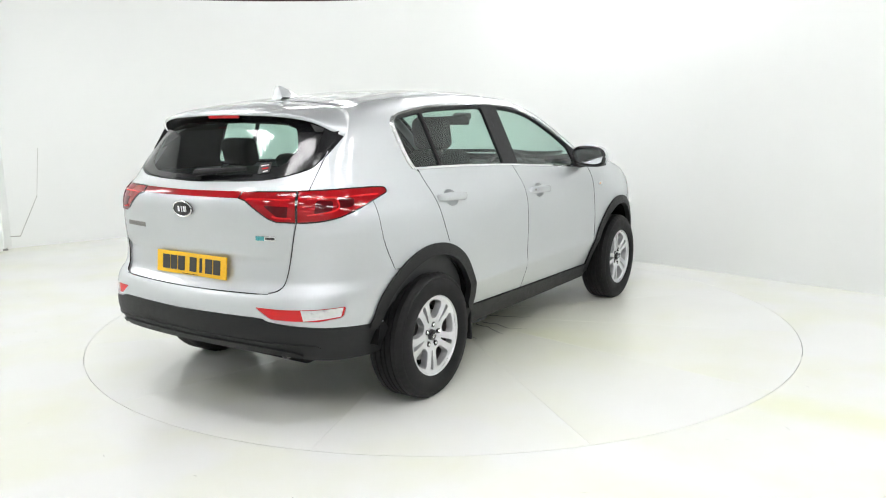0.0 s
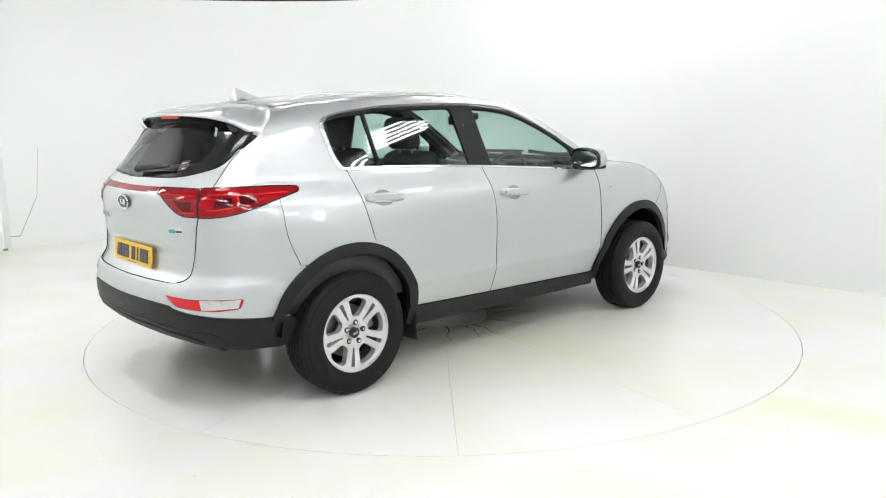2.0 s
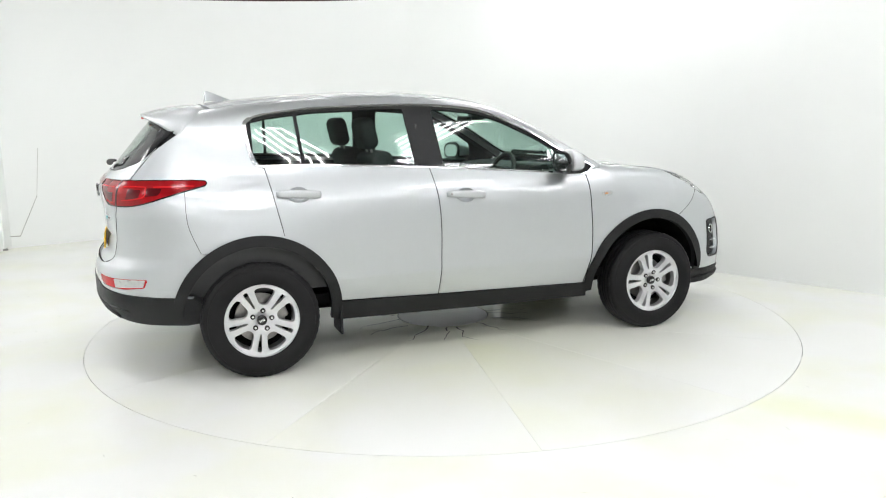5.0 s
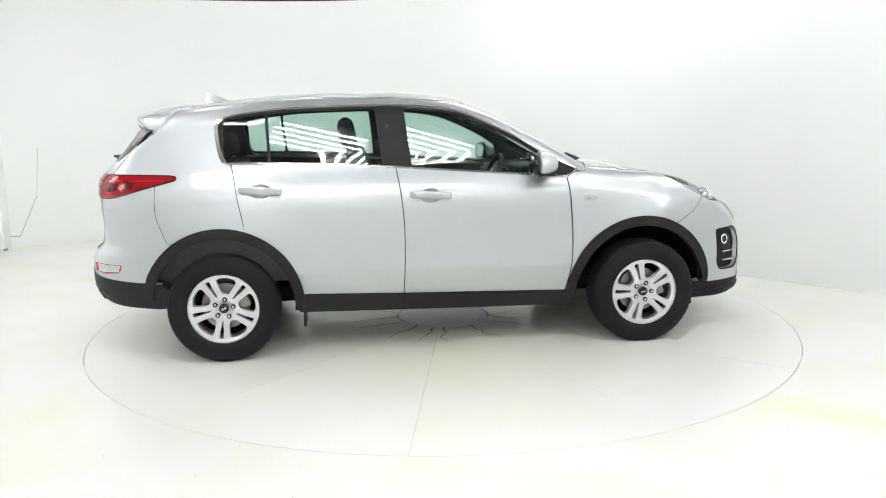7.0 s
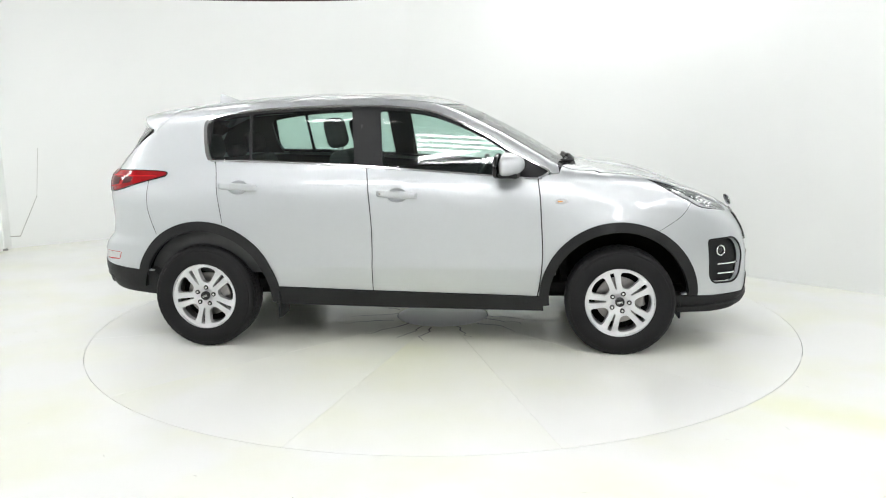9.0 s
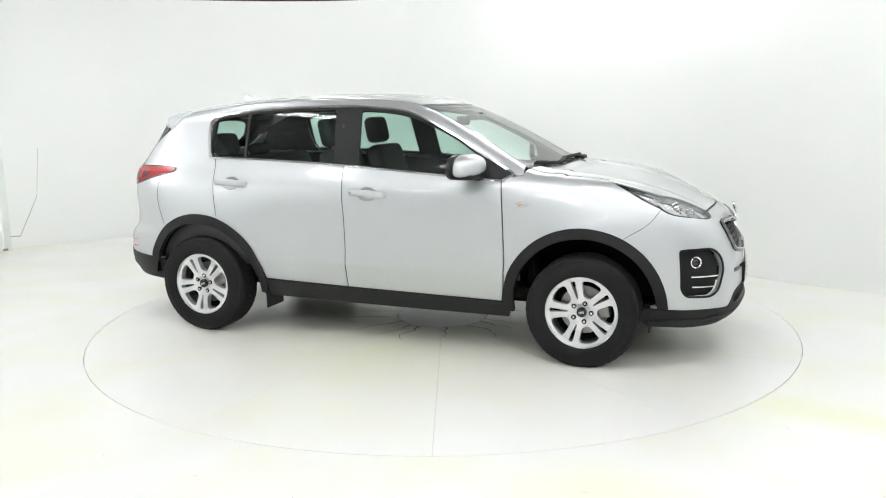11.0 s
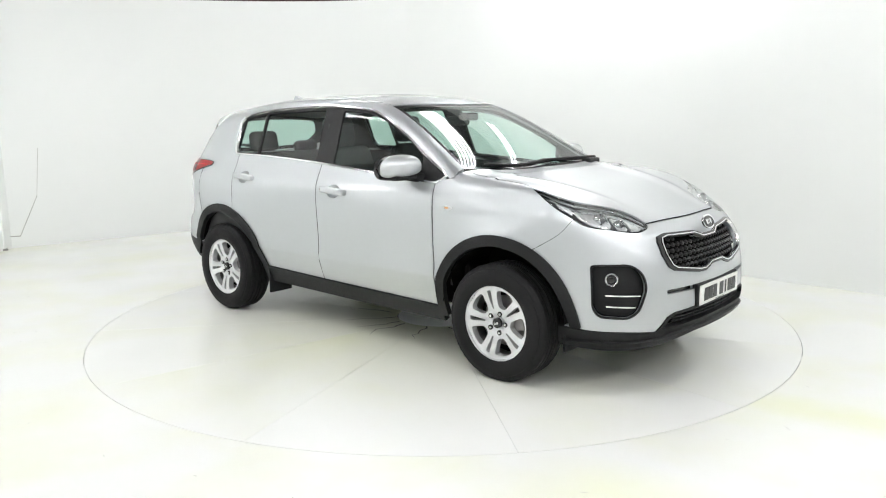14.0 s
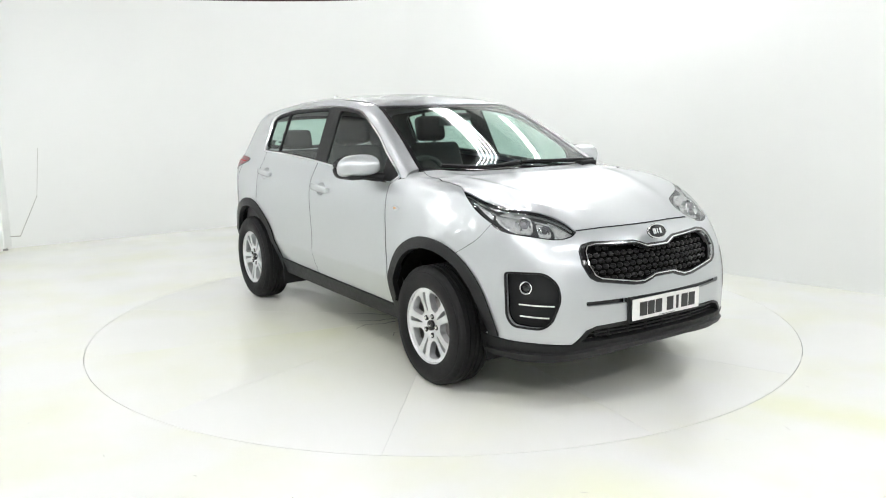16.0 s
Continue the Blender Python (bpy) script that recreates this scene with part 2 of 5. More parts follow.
def turntable():
    """Twelve painted segments round a hub plate, with thin seams, on a dark base."""
    e = new("turntable")
    r, gap = R_TABLE - 0.004, 0.0007
    part("base", lathe([(0.001, -0.010), (r - 0.01, -0.010), (r - 0.01, -0.05), (0.001, -0.05)], 96, "z"), SEAM_GREY, e)
    bm = bmesh.new()
    n = 14
    half = radians(15)
    top = []
    for rad in (0.345, r):
        off = gap / rad
        top.append([bm.verts.new((rad * math.cos(a), rad * math.sin(a), 0)) for a in np.linspace(-half + off, half - off, n)])
    low = [[bm.verts.new((v.co.x, v.co.y, -0.008)) for v in row] for row in top]
    for k in range(n - 1):
        bm.faces.new((top[0][k], top[1][k], top[1][k + 1], top[0][k + 1]))
        bm.faces.new((top[1][k], low[1][k], low[1][k + 1], top[1][k + 1]))
        bm.faces.new((top[0][k], top[0][k + 1], low[0][k + 1], low[0][k]))
    for k in (0, n - 1):
        bm.faces.new((top[0][k], top[1][k], low[1][k], low[0][k]))
    seg = part("segment", bm, TABLE_FLOOR, e)
    seg.matrix_basis = pose(0, 0, 0, 0, 0, 34.3)
    for k in range(1, 12):
        ob = seg.copy()
        scene.collection.objects.link(ob)
        ob.matrix_basis = pose(0, 0, 0, 0, 0, 34.3 + 30 * k)
    part("hub_plate", lathe([(0.001, 0.0), (0.335, 0.0), (0.336, -0.008)], 36, "z"), WHITE_FLOOR, e, "cracked white hub plate")
    # cracks in the paint round the hub
    rnd = random.Random(4)
    for k in range(16):
        a = radians(22.5 * k + rnd.uniform(-8, 8))
        rad = rnd.uniform(0.33, 0.40)
        pts = []
        for i in range(8):
            pts.append((rad * math.cos(a), rad * math.sin(a)))
            rad += rnd.uniform(0.02, 0.075)
            a += rnd.uniform(-0.06, 0.06)
        bm = bmesh.new()
        left, right = [], []
        for i, (x, y) in enumerate(pts):
            w = 0.0052 * (1 - i / 8) + 0.0008
            t = math.atan2(y, x)
            left.append(bm.verts.new((x - w * math.sin(t), y + w * math.cos(t), 0.0012)))
            right.append(bm.verts.new((x + w * math.sin(t), y - w * math.cos(t), 0.0012)))
        for i in range(7):
            bm.faces.new((left[i], right[i], right[i + 1], left[i + 1]))
        part("crack", bm, CRACK, e)
    tagged(e, "round white turntable in twelve segments with cracked paint round its hub", "turntable")
    return e


studio()
for lx, ly, rz, long in LIGHTS:
    strip_light(pose(lx, ly, CEIL - 0.07, 0, 0, rz), long, 5, 0.08)
table = turntable()


# ---- the car's body surface ----
def smooth_curve(pairs, sigma, lo, hi, n=900):
    """A rounded curve through a few (at, value) pairs, as a function of arrays."""
    xs = np.linspace(lo, hi, n)
    a, b = zip(*pairs)
    ys = np.interp(xs, a, b)
    step = xs[1] - xs[0]
    k = int(4 * sigma / step) + 1
    w = np.exp(-0.5 * (np.arange(-k, k + 1) * step / sigma) ** 2)
    w /= w.sum()
    pad = np.concatenate([ys[0] + (np.arange(-k, 0)) * (ys[1] - ys[0]), ys, ys[-1] + np.arange(1, k + 1) * (ys[-1] - ys[-2])])
    ys = np.convolve(pad, w, "valid")
    return lambda t: np.interp(t, xs, ys)


TOP = smooth_curve([(-2.4, 1.40), (-1.95, 1.495), (-1.76, 1.535), (-1.41, 1.588), (-1.0, 1.624), (-0.6, 1.638), (-0.25, 1.634), (0.0, 1.618), (0.16, 1.598), (0.30, 1.556), (0.46, 1.484),
                    (0.625, 1.401), (0.76, 1.326), (0.90, 1.243), (1.04, 1.153), (1.13, 1.122), (1.445, 1.072), (1.72, 1.012), (1.95, 0.930), (2.10, 0.868), (2.4, 0.72)], 0.055, -2.5, 2.5)
CROWN = smooth_curve([(-2.5, 0.16), (-1.0, 0.14), (0.0, 0.14), (0.3, 0.13), (0.6, 0.12), (0.95, 0.11), (1.2, -0.01), (1.5, -0.045), (1.75, 0.0), (1.95, 0.10), (2.2, 0.2)], 0.10, -2.5, 2.5)
SIDE = smooth_curve([(0.1, 0.890), (0.46, 0.888), (0.60, 0.876), (0.78, 0.884), (0.93, 0.884), (1.02, 0.868), (1.09, 0.828), (1.15, 0.785),
                     (1.20, 0.765), (1.54, 0.625), (1.64, 0.575)], 0.032, 0.0, 1.8)
NOSE = smooth_curve([(0.1, 2.12), (0.22, 2.17), (0.33, 2.235), (0.45, 2.24), (0.60, 2.232), (0.72, 2.20), (0.82, 2.165), (0.90, 2.13), (0.98, 2.06), (1.3, 1.7)], 0.025, 0.0, 1.8)
TAIL = smooth_curve([(0.1, -2.0), (0.26, -2.07), (0.36, -2.18), (0.46, -2.235), (0.60, -2.236), (0.665, -2.215), (0.70, -2.165), (0.80, -2.152), (0.95, -2.160), (1.06, -2.178),
                     (1.11, -2.170), (1.15, -2.125), (1.5, -1.835), (1.7, -1.67)], 0.016, 0.0, 1.8)
WAIST = smooth_curve([(-2.5, -0.14), (-2.1, -0.075), (-1.8, -0.03), (-1.5, -0.008), (-1.2, 0.0), (1.3, 0.0), (1.6, -0.012), (1.85, -0.04), (2.1, -0.09), (2.5, -0.2)], 0.08, -2.5, 2.5)
WHEEL_X, HUB_Z = 1.336, 0.33


def soft_max(a, b, k):
    h = np.maximum(k - np.abs(a - b), 0) / k
    return np.maximum(a, b) + h * h * k * 0.25


def skin(x, y, z):
    """Below zero inside the car's body, zero on its skin."""
    ay = np.sqrt(y * y + 1e-6)
    bulge = 0.044 * (np.exp(-(((x + WHEEL_X) / 0.42) ** 2) - ((z - 0.70) / 0.18) ** 2) + np.exp(-(((x - WHEEL_X) / 0.42) ** 2) - ((z - 0.66) / 0.17) ** 2))
    lean = 0.05 * np.clip((z - 0.84) / 0.18, 0, 1) * np.clip((x - 1.05) / 0.5, 0, 1)
    d = 0.525 - z
    lean = lean + 0.18 * (d + np.sqrt(d * d + 0.00004))
    side = ay - (SIDE(z) + WAIST(x) + bulge - lean)
    lid = TOP(x) - CROWN(x) * ay * ay
    shelf = np.where(x < 1.2, 1.116, 0.9)
    top = (z - np.where(x < 1.2, soft_max(lid, shelf, 0.03), lid)) * 0.85
    wrap = 0.21 * ay ** 2 + 1.25 * ay ** 8
    wrap_up = 0.20 * ay ** 2 + 0.75 * ay ** 6
    up = np.clip((z - 0.95) / 0.2, 0, 1)
    nose = x - (NOSE(z) - wrap)
    tail = (TAIL(z) + (0.16 * ay ** 2 + 0.85 * ay ** 8) * (1 - up) + wrap_up * up) - x
    tail = tail * (1 - 0.25 * up)
    g = soft_max(side, top, 0.085 - 0.04 * np.clip((x - 0.15) / 0.25, 0, 1))
    g = soft_max(g, nose, 0.09)
    return soft_max(g, tail, 0.075)


def skin_normal(p):
    e = 2e-3
    x, y, z = p.T
    n = np.stack([skin(x + e, y, z) - skin(x - e, y, z), skin(x, y + e, z) - skin(x, y - e, z), skin(x, y, z + e) - skin(x, y, z - e)], -1)
    return n / np.linalg.norm(n, axis=1, keepdims=True)


def cast(start, way, far=1.9):
    """Where rays from inside the body leave it."""
    lo, hi = np.zeros(len(start)), np.full(len(start), far)
    for _ in range(40):
        mid = (lo + hi) / 2
        p = start + way * mid[:, None]
        inside = skin(p[:, 0], p[:, 1], p[:, 2]) < 0
        lo, hi = np.where(inside, mid, lo), np.where(inside, hi, mid)
    return start + way * ((lo + hi) / 2)[:, None]


FRONT_X, REAR_X, ROUND = 1.0, -1.0, 1.2


def from_side(uv):
    """(x, z) of the side view onto the right flank."""
    uv = np.asarray(uv, float)
    z = uv[:, 1]
    return cast(np.stack([uv[:, 0], 0 * z, z], -1), np.tile((0.0, -1.0, 0.0), (len(uv), 1)))


def from_top(uv):
    """(x, y) of the plan onto hood, windscreen and roof."""
    uv = np.asarray(uv, float)
    return cast(np.stack([uv[:, 0], uv[:, 1], 0 * uv[:, 0] + 0.6], -1), np.tile((0.0, 0.0, 1.0), (len(uv), 1)))


def from_front(uv):
    """(turn, z) round the nose; turn is positive on the car's right."""
    uv = np.asarray(uv, float)
    a = uv[:, 0] / ROUND
    return cast(np.stack([0 * a + FRONT_X, 0 * a, uv[:, 1]], -1), np.stack([np.cos(a), -np.sin(a), 0 * a], -1))


def from_rear(uv):
    uv = np.asarray(uv, float)
    a = uv[:, 0] / ROUND
    return cast(np.stack([0 * a + REAR_X, 0 * a, uv[:, 1]], -1), np.stack([-np.cos(a), -np.sin(a), 0 * a], -1))


CANT = (math.cos(radians(40)), math.sin(radians(40)))


def from_cant(uv):
    """(x, height across) seen from above and beside, for roof rails, pillars and fenders."""
    uv = np.asarray(uv, float)
    c, s = CANT
    v = uv[:, 1]
    return cast(np.stack([uv[:, 0], v * s, v * c], -1), np.tile((0.0, -c, s), (len(uv), 1)), 2.2)


def on_cant(p):
    return np.stack([p[:, 0], p[:, 1] * CANT[1] + p[:, 2] * CANT[0]], -1)


def on_side(p):
    return np.stack([p[:, 0], p[:, 2]], -1)


def on_top(p):
    return np.stack([p[:, 0], p[:, 1]], -1)


def on_front(p):
    return np.stack([np.arctan2(-p[:, 1], p[:, 0] - FRONT_X) * ROUND, p[:, 2]], -1)


def on_rear(p):
    return np.stack([np.arctan2(-p[:, 1], REAR_X - p[:, 0]) * ROUND, p[:, 2]], -1)


def dense(pts, step=0.02, closed=False):
    """A polyline with points no further apart than step."""
    pts = [np.asarray(p, float) for p in pts]
    if closed:
        pts = pts + [pts[0]]
    out = []
    for a, b in zip(pts[:-1], pts[1:]):
        n = max(1, int(np.ceil(np.linalg.norm(b - a) / step)))
        out += [a + (b - a) * k / n for k in range(n)]
    if not closed:
        out.append(pts[-1])
    return np.array(out)


def curve(pts, n=8, closed=False):
    """A rounded line through its points (Catmull-Rom)."""
    p = [np.asarray(q, float) for q in pts]
    m = len(p)
    out = []
    for k in range(m if closed else m - 1):
        a, b, c, d = (p[(k + j) % m] if closed else p[min(max(k + j, 0), m - 1)] for j in (-1, 0, 1, 2))
        for i in range(n):
            t = i / n
            out.append(0.5 * (2 * b + (c - a) * t + (2 * a - 5 * b + 4 * c - d) * t * t + (3 * b - 3 * c + d - a) * t ** 3))
    if not closed:
        out.append(p[-1])
    return np.array(out)


def rounded(poly, r, n=5):
    """A polygon with its corners rounded off."""
    p = [np.asarray(q, float) for q in poly]
    out = []
    for k in range(len(p)):
        a, b, c = p[k - 1], p[k], p[(k + 1) % len(p)]
        la, lc = np.linalg.norm(a - b), np.linalg.norm(c - b)
        ra = min(r, la * 0.45, lc * 0.45)
        s, e = b + (a - b) / la * ra, b + (c - b) / lc * ra
        for i in range(n + 1):
            t = i / n
            out.append((1 - t) ** 2 * s + 2 * t * (1 - t) * b + t * t * e)
    return np.array(out)


def inside(poly, pts):
    x, y = pts[:, 0], pts[:, 1]
    res = np.zeros(len(pts), bool)
    q = np.roll(poly, 1, axis=0)
    for (ax, ay), (bx, by) in zip(poly, q):
        if ay == by:
            continue
        hit = ((ay > y) != (by > y)) & (x < (bx - ax) * (y - ay) / (by - ay) + ax)
        res ^= hit
    return res


def both(half):
    """A half outline from centre to centre, closed with its mirror image in the first coordinate."""
    half = np.asarray(half, float)
    other = half[::-1] * np.array([-1.0, 1.0])
    return np.concatenate([half, other[1:-1]])


def both_y(half):
    half = np.asarray(half, float)
    other = half[::-1] * np.array([1.0, -1.0])
    return np.concatenate([half, other[1:-1]])


from mathutils.geometry import delaunay_2d_cdt


def fill(poly, spacing, holes=()):
    """Triangles over a polygon with holes."""
    loops = [np.asarray(poly)] + [np.asarray(h) for h in holes]
    pts, edges = [], []
    for lp in loops:
        keep = [lp[0]]
        for p in lp[1:]:
            if np.linalg.norm(p - keep[-1]) > 1e-4:
                keep.append(p)
        lp = dense(keep, spacing * 0.8, True)
        b = len(pts)
        pts += list(lp)
        edges += [(b + k, b + (k + 1) % len(lp)) for k in range(len(lp))]
    rim = np.array(pts)
    lo, hi = rim.min(0), rim.max(0)
    gx, gy = np.meshgrid(np.arange(lo[0] + spacing / 2, hi[0], spacing), np.arange(lo[1] + spacing / 2, hi[1], spacing))
    g = np.stack([gx.ravel(), gy.ravel()], -1)
    if len(g):
        ok = inside(loops[0], g)
        for h in loops[1:]:
            ok &= ~inside(h, g)
        g = g[ok]
    if len(g):
        d = np.min(np.linalg.norm(g[:, None, :] - rim[None], axis=2), axis=1)
        g = g[d > spacing * 0.45]
    allp = np.concatenate([rim, g]) if len(g) else rim
    co, ed, fa, *_ = delaunay_2d_cdt([Vector(p) for p in allp], edges, [], 0, 1e-6)
    co = np.array([tuple(c) for c in co])
    fa = np.array([f for f in fa if len(f) == 3])
    mid = co[fa].mean(axis=1)
    ok = inside(loops[0], mid)
    for h in loops[1:]:
        ok &= ~inside(h, mid)
    return co, fa[ok]


def boundary(faces):
    seen = {}
    for f in faces:
        for k in range(3):
            a, b = int(f[k]), int(f[(k + 1) % 3])
            if (b, a) in seen:
                del seen[(b, a)]
            else:
                seen[(a, b)] = True
    return list(seen)


def panel(name, poly, way, material, parent, spacing=0.035, lift=0.0, holes=(), flange=0.018, mirror=False, label="", relief=None):
    """A body panel: a piece of the skin with a turned-in edge. way maps the flat outline onto the skin."""
    uv, fa = fill(poly, spacing, holes)
    p = way(uv)
    n = skin_normal(p)
    # face order follows the skin's outside
    fn = np.cross(p[fa[:, 1]] - p[fa[:, 0]], p[fa[:, 2]] - p[fa[:, 0]])
    flip = (fn * n[fa].mean(axis=1)).sum(1).mean() < 0
    if flip:
        fa = fa[:, ::-1]
    q = p + n * lift
    if relief is not None:
        q = q + n * relief(uv)[:, None]
        fn = np.cross(q[fa[:, 1]] - q[fa[:, 0]], q[fa[:, 2]] - q[fa[:, 0]])
        acc = np.zeros_like(n)
        for c in range(3):
            np.add.at(acc, fa[:, c], fn)
        fp = np.cross(p[fa[:, 1]] - p[fa[:, 0]], p[fa[:, 2]] - p[fa[:, 0]])
        flat = np.zeros_like(n)
        for c in range(3):
            np.add.at(flat, fa[:, c], fp)
        turn = acc / (np.linalg.norm(acc, axis=1, keepdims=True) + 1e-12) - flat / (np.linalg.norm(flat, axis=1, keepdims=True) + 1e-12)
        n = n + turn
        n /= np.linalg.norm(n, axis=1, keepdims=True)
    verts, norms, faces = list(q), list(n), [tuple(f) for f in fa]
    if flange:
        for a, b in boundary(fa):
            t = q[b] - q[a]
            side = np.cross(t, n[a])
            ln = np.linalg.norm(side)
            if ln < 1e-9:
                continue
            side /= ln
            k = len(verts)
            verts += [q[a], q[b], q[b] - n[b] * flange, q[a] - n[a] * flange]
            norms += [side] * 4
            faces.append((k + 1, k, k + 3, k + 2))
    ob = mesh_object(name, verts, faces, material, parent, label, norms)
    if mirror:
        mv = [v * np.array([1, -1, 1]) for v in verts]
        mn = [v * np.array([1, -1, 1]) for v in norms]
        mesh_object(name, mv, [f[::-1] for f in faces], material, parent, label, mn)
    return ob


def ribbon(name, path, normal, width, height, material, parent, mirror=False, closed=False, label=""):
    """A raised strip of trapezoid section along a 3D path on the skin."""
    m = len(path)
    verts, faces = [], []
    for k in range(m):
        a, b = path[(k - 1) % m if closed else max(k - 1, 0)], path[(k + 1) % m if closed else min(k + 1, m - 1)]
        t = (b - a) / (np.linalg.norm(b - a) + 1e-12)
        s = np.cross(t, normal[k])
        s /= np.linalg.norm(s) + 1e-12
        w = width / 2
        verts += [path[k] - s * w - normal[k] * 0.004, path[k] - s * w * 0.75 + normal[k] * height, path[k] + s * w * 0.75 + normal[k] * height, path[k] + s * w - normal[k] * 0.004]
    for k in range(m if closed else m - 1):
        i, j = 4 * k, 4 * ((k + 1) % m)
        for c in range(3):
            faces.append((i + c, j + c, j + c + 1, i + c + 1))
    ob = mesh_object(name, verts, faces, material, parent, label, smooth=False)
    if mirror:
        mesh_object(name, [v * np.array([1, -1, 1]) for v in verts], [f[::-1] for f in faces], material, parent, label, smooth=False)
    return ob


def tube(path, radius, sides=8, close=False):
    """A round bar along a path."""
    bm = bmesh.new()
    path = [Vector(p) for p in path]
    rings = []
    m = len(path)
    for k, p in enumerate(path):
        t = (path[(k + 1) % m] - path[k - 1]) if close else (path[min(k + 1, m - 1)] - path[max(k - 1, 0)])
        t.normalize()
        u = t.cross(Vector((0, 0, 1)))
        if u.length < 0.1:
            u = t.cross(Vector((0, 1, 0)))
        u.normalize()
        v = t.cross(u)
        r = radius(k / (m - 1)) if callable(radius) else radius
        rings.append([bm.verts.new(p + (u * math.cos(2 * math.pi * i / sides) + v * math.sin(2 * math.pi * i / sides)) * r) for i in range(sides)])
    for k in range(m if close else m - 1):
        for i in range(sides):
            bm.faces.new((rings[k][i], rings[k][(i + 1) % sides], rings[(k + 1) % m][(i + 1) % sides], rings[(k + 1) % m][i]))
    if not close:
        bm.faces.new(rings[0])
        bm.faces.new(rings[-1][::-1])
    return bm


def arch(cx, r, a0, a1, n=40):
    a = np.radians(np.linspace(a0, a1, n))
    return np.stack([cx + r * np.cos(a), HUB_Z + r * np.sin(a)], -1)


# outlines: side view (x, z), nose and tail (turn, z), plan (x, y)
DLO_TOP = curve([(-1.300, 1.476), (-1.224, 1.494), (-1.05, 1.515), (-0.865, 1.530), (-0.365, 1.542), (-0.009, 1.524), (0.205, 1.482), (0.491, 1.354), (0.671, 1.246), (0.905, 1.126)], 6)
DLO_LOW = curve([(0.905, 1.122), (0.86, 1.092), (0.78, 1.082), (0.201, 1.124), (-0.341, 1.163), (-0.881, 1.190), (-1.290, 1.200)], 6)
DLO_REAR = curve([(-1.290, 1.200), (-1.318, 1.25), (-1.340, 1.36), (-1.342, 1.44), (-1.300, 1.476)], 5)
DLO = np.concatenate([DLO_TOP[:-1], DLO_LOW[:-1], DLO_REAR[:-1]])
LAMP_TOP = curve([(1.204, 1.078), (1.12, 1.062), (0.90, 1.006), (0.66, 0.966), (0.54, 0.926), (0.488, 0.884)], 6)
LAMP_LOW = curve([(0.488, 0.884), (0.53, 0.866), (0.618, 0.858), (0.747, 0.876), (0.893, 0.898), (0.964, 0.932)], 6)
LAMP_REAR = curve([(0.964, 0.932), (1.06, 0.985), (1.15, 1.045), (1.204, 1.078)], 6)
TAIL_OUT = np.concatenate([curve([(0.652, 1.140), (0.9, 1.142), (1.08, 1.134), (1.115, 1.122), (1.113, 1.106)], 5)[:-1],
                           curve([(1.113, 1.106), (1.022, 1.080), (0.953, 1.056), (0.84, 1.019), (0.75, 1.004), (0.652, 1.001)], 5)])
TAIL_IN = np.array([(0.6495, 1.139), (0.372, 1.137), (0.0, 1.134), (0.0, 1.108), (0.36, 1.108), (0.40, 1.098), (0.52, 1.018), (0.56, 1.004), (0.6495, 1.001)])
GATE_SEAM = curve([(0.800, 1.32), (0.764, 1.268), (0.704, 1.141), (0.652, 1.001), (0.622, 0.853), (0.594, 0.733), (0.565, 0.690), (0.515, 0.674)], 6)
GRILLE = both([(0, 0.797), (0.085, 0.798), (0.125, 0.812), (0.165, 0.824), (0.44, 0.834), (0.495, 0.826), (0.512, 0.800), (0.508, 0.738), (0.475, 0.678), (0.44, 0.658), (0.22, 0.620),
               (0.16, 0.618), (0.11, 0.632), (0.075, 0.645), (0, 0.646)])
FOG_FRONT = rounded([(0.880, 0.695), (0.845, 0.700), (0.690, 0.704), (0.630, 0.655), (0.615, 0.575), (0.655, 0.460), (0.705, 0.422), (0.84, 0.424), (0.872, 0.470)], 0.035)
WS_EDGE = [(0.955, -0.705), (0.88, -0.690), (0.711, -0.655), (0.45, -0.603), (0.20, -0.552)]


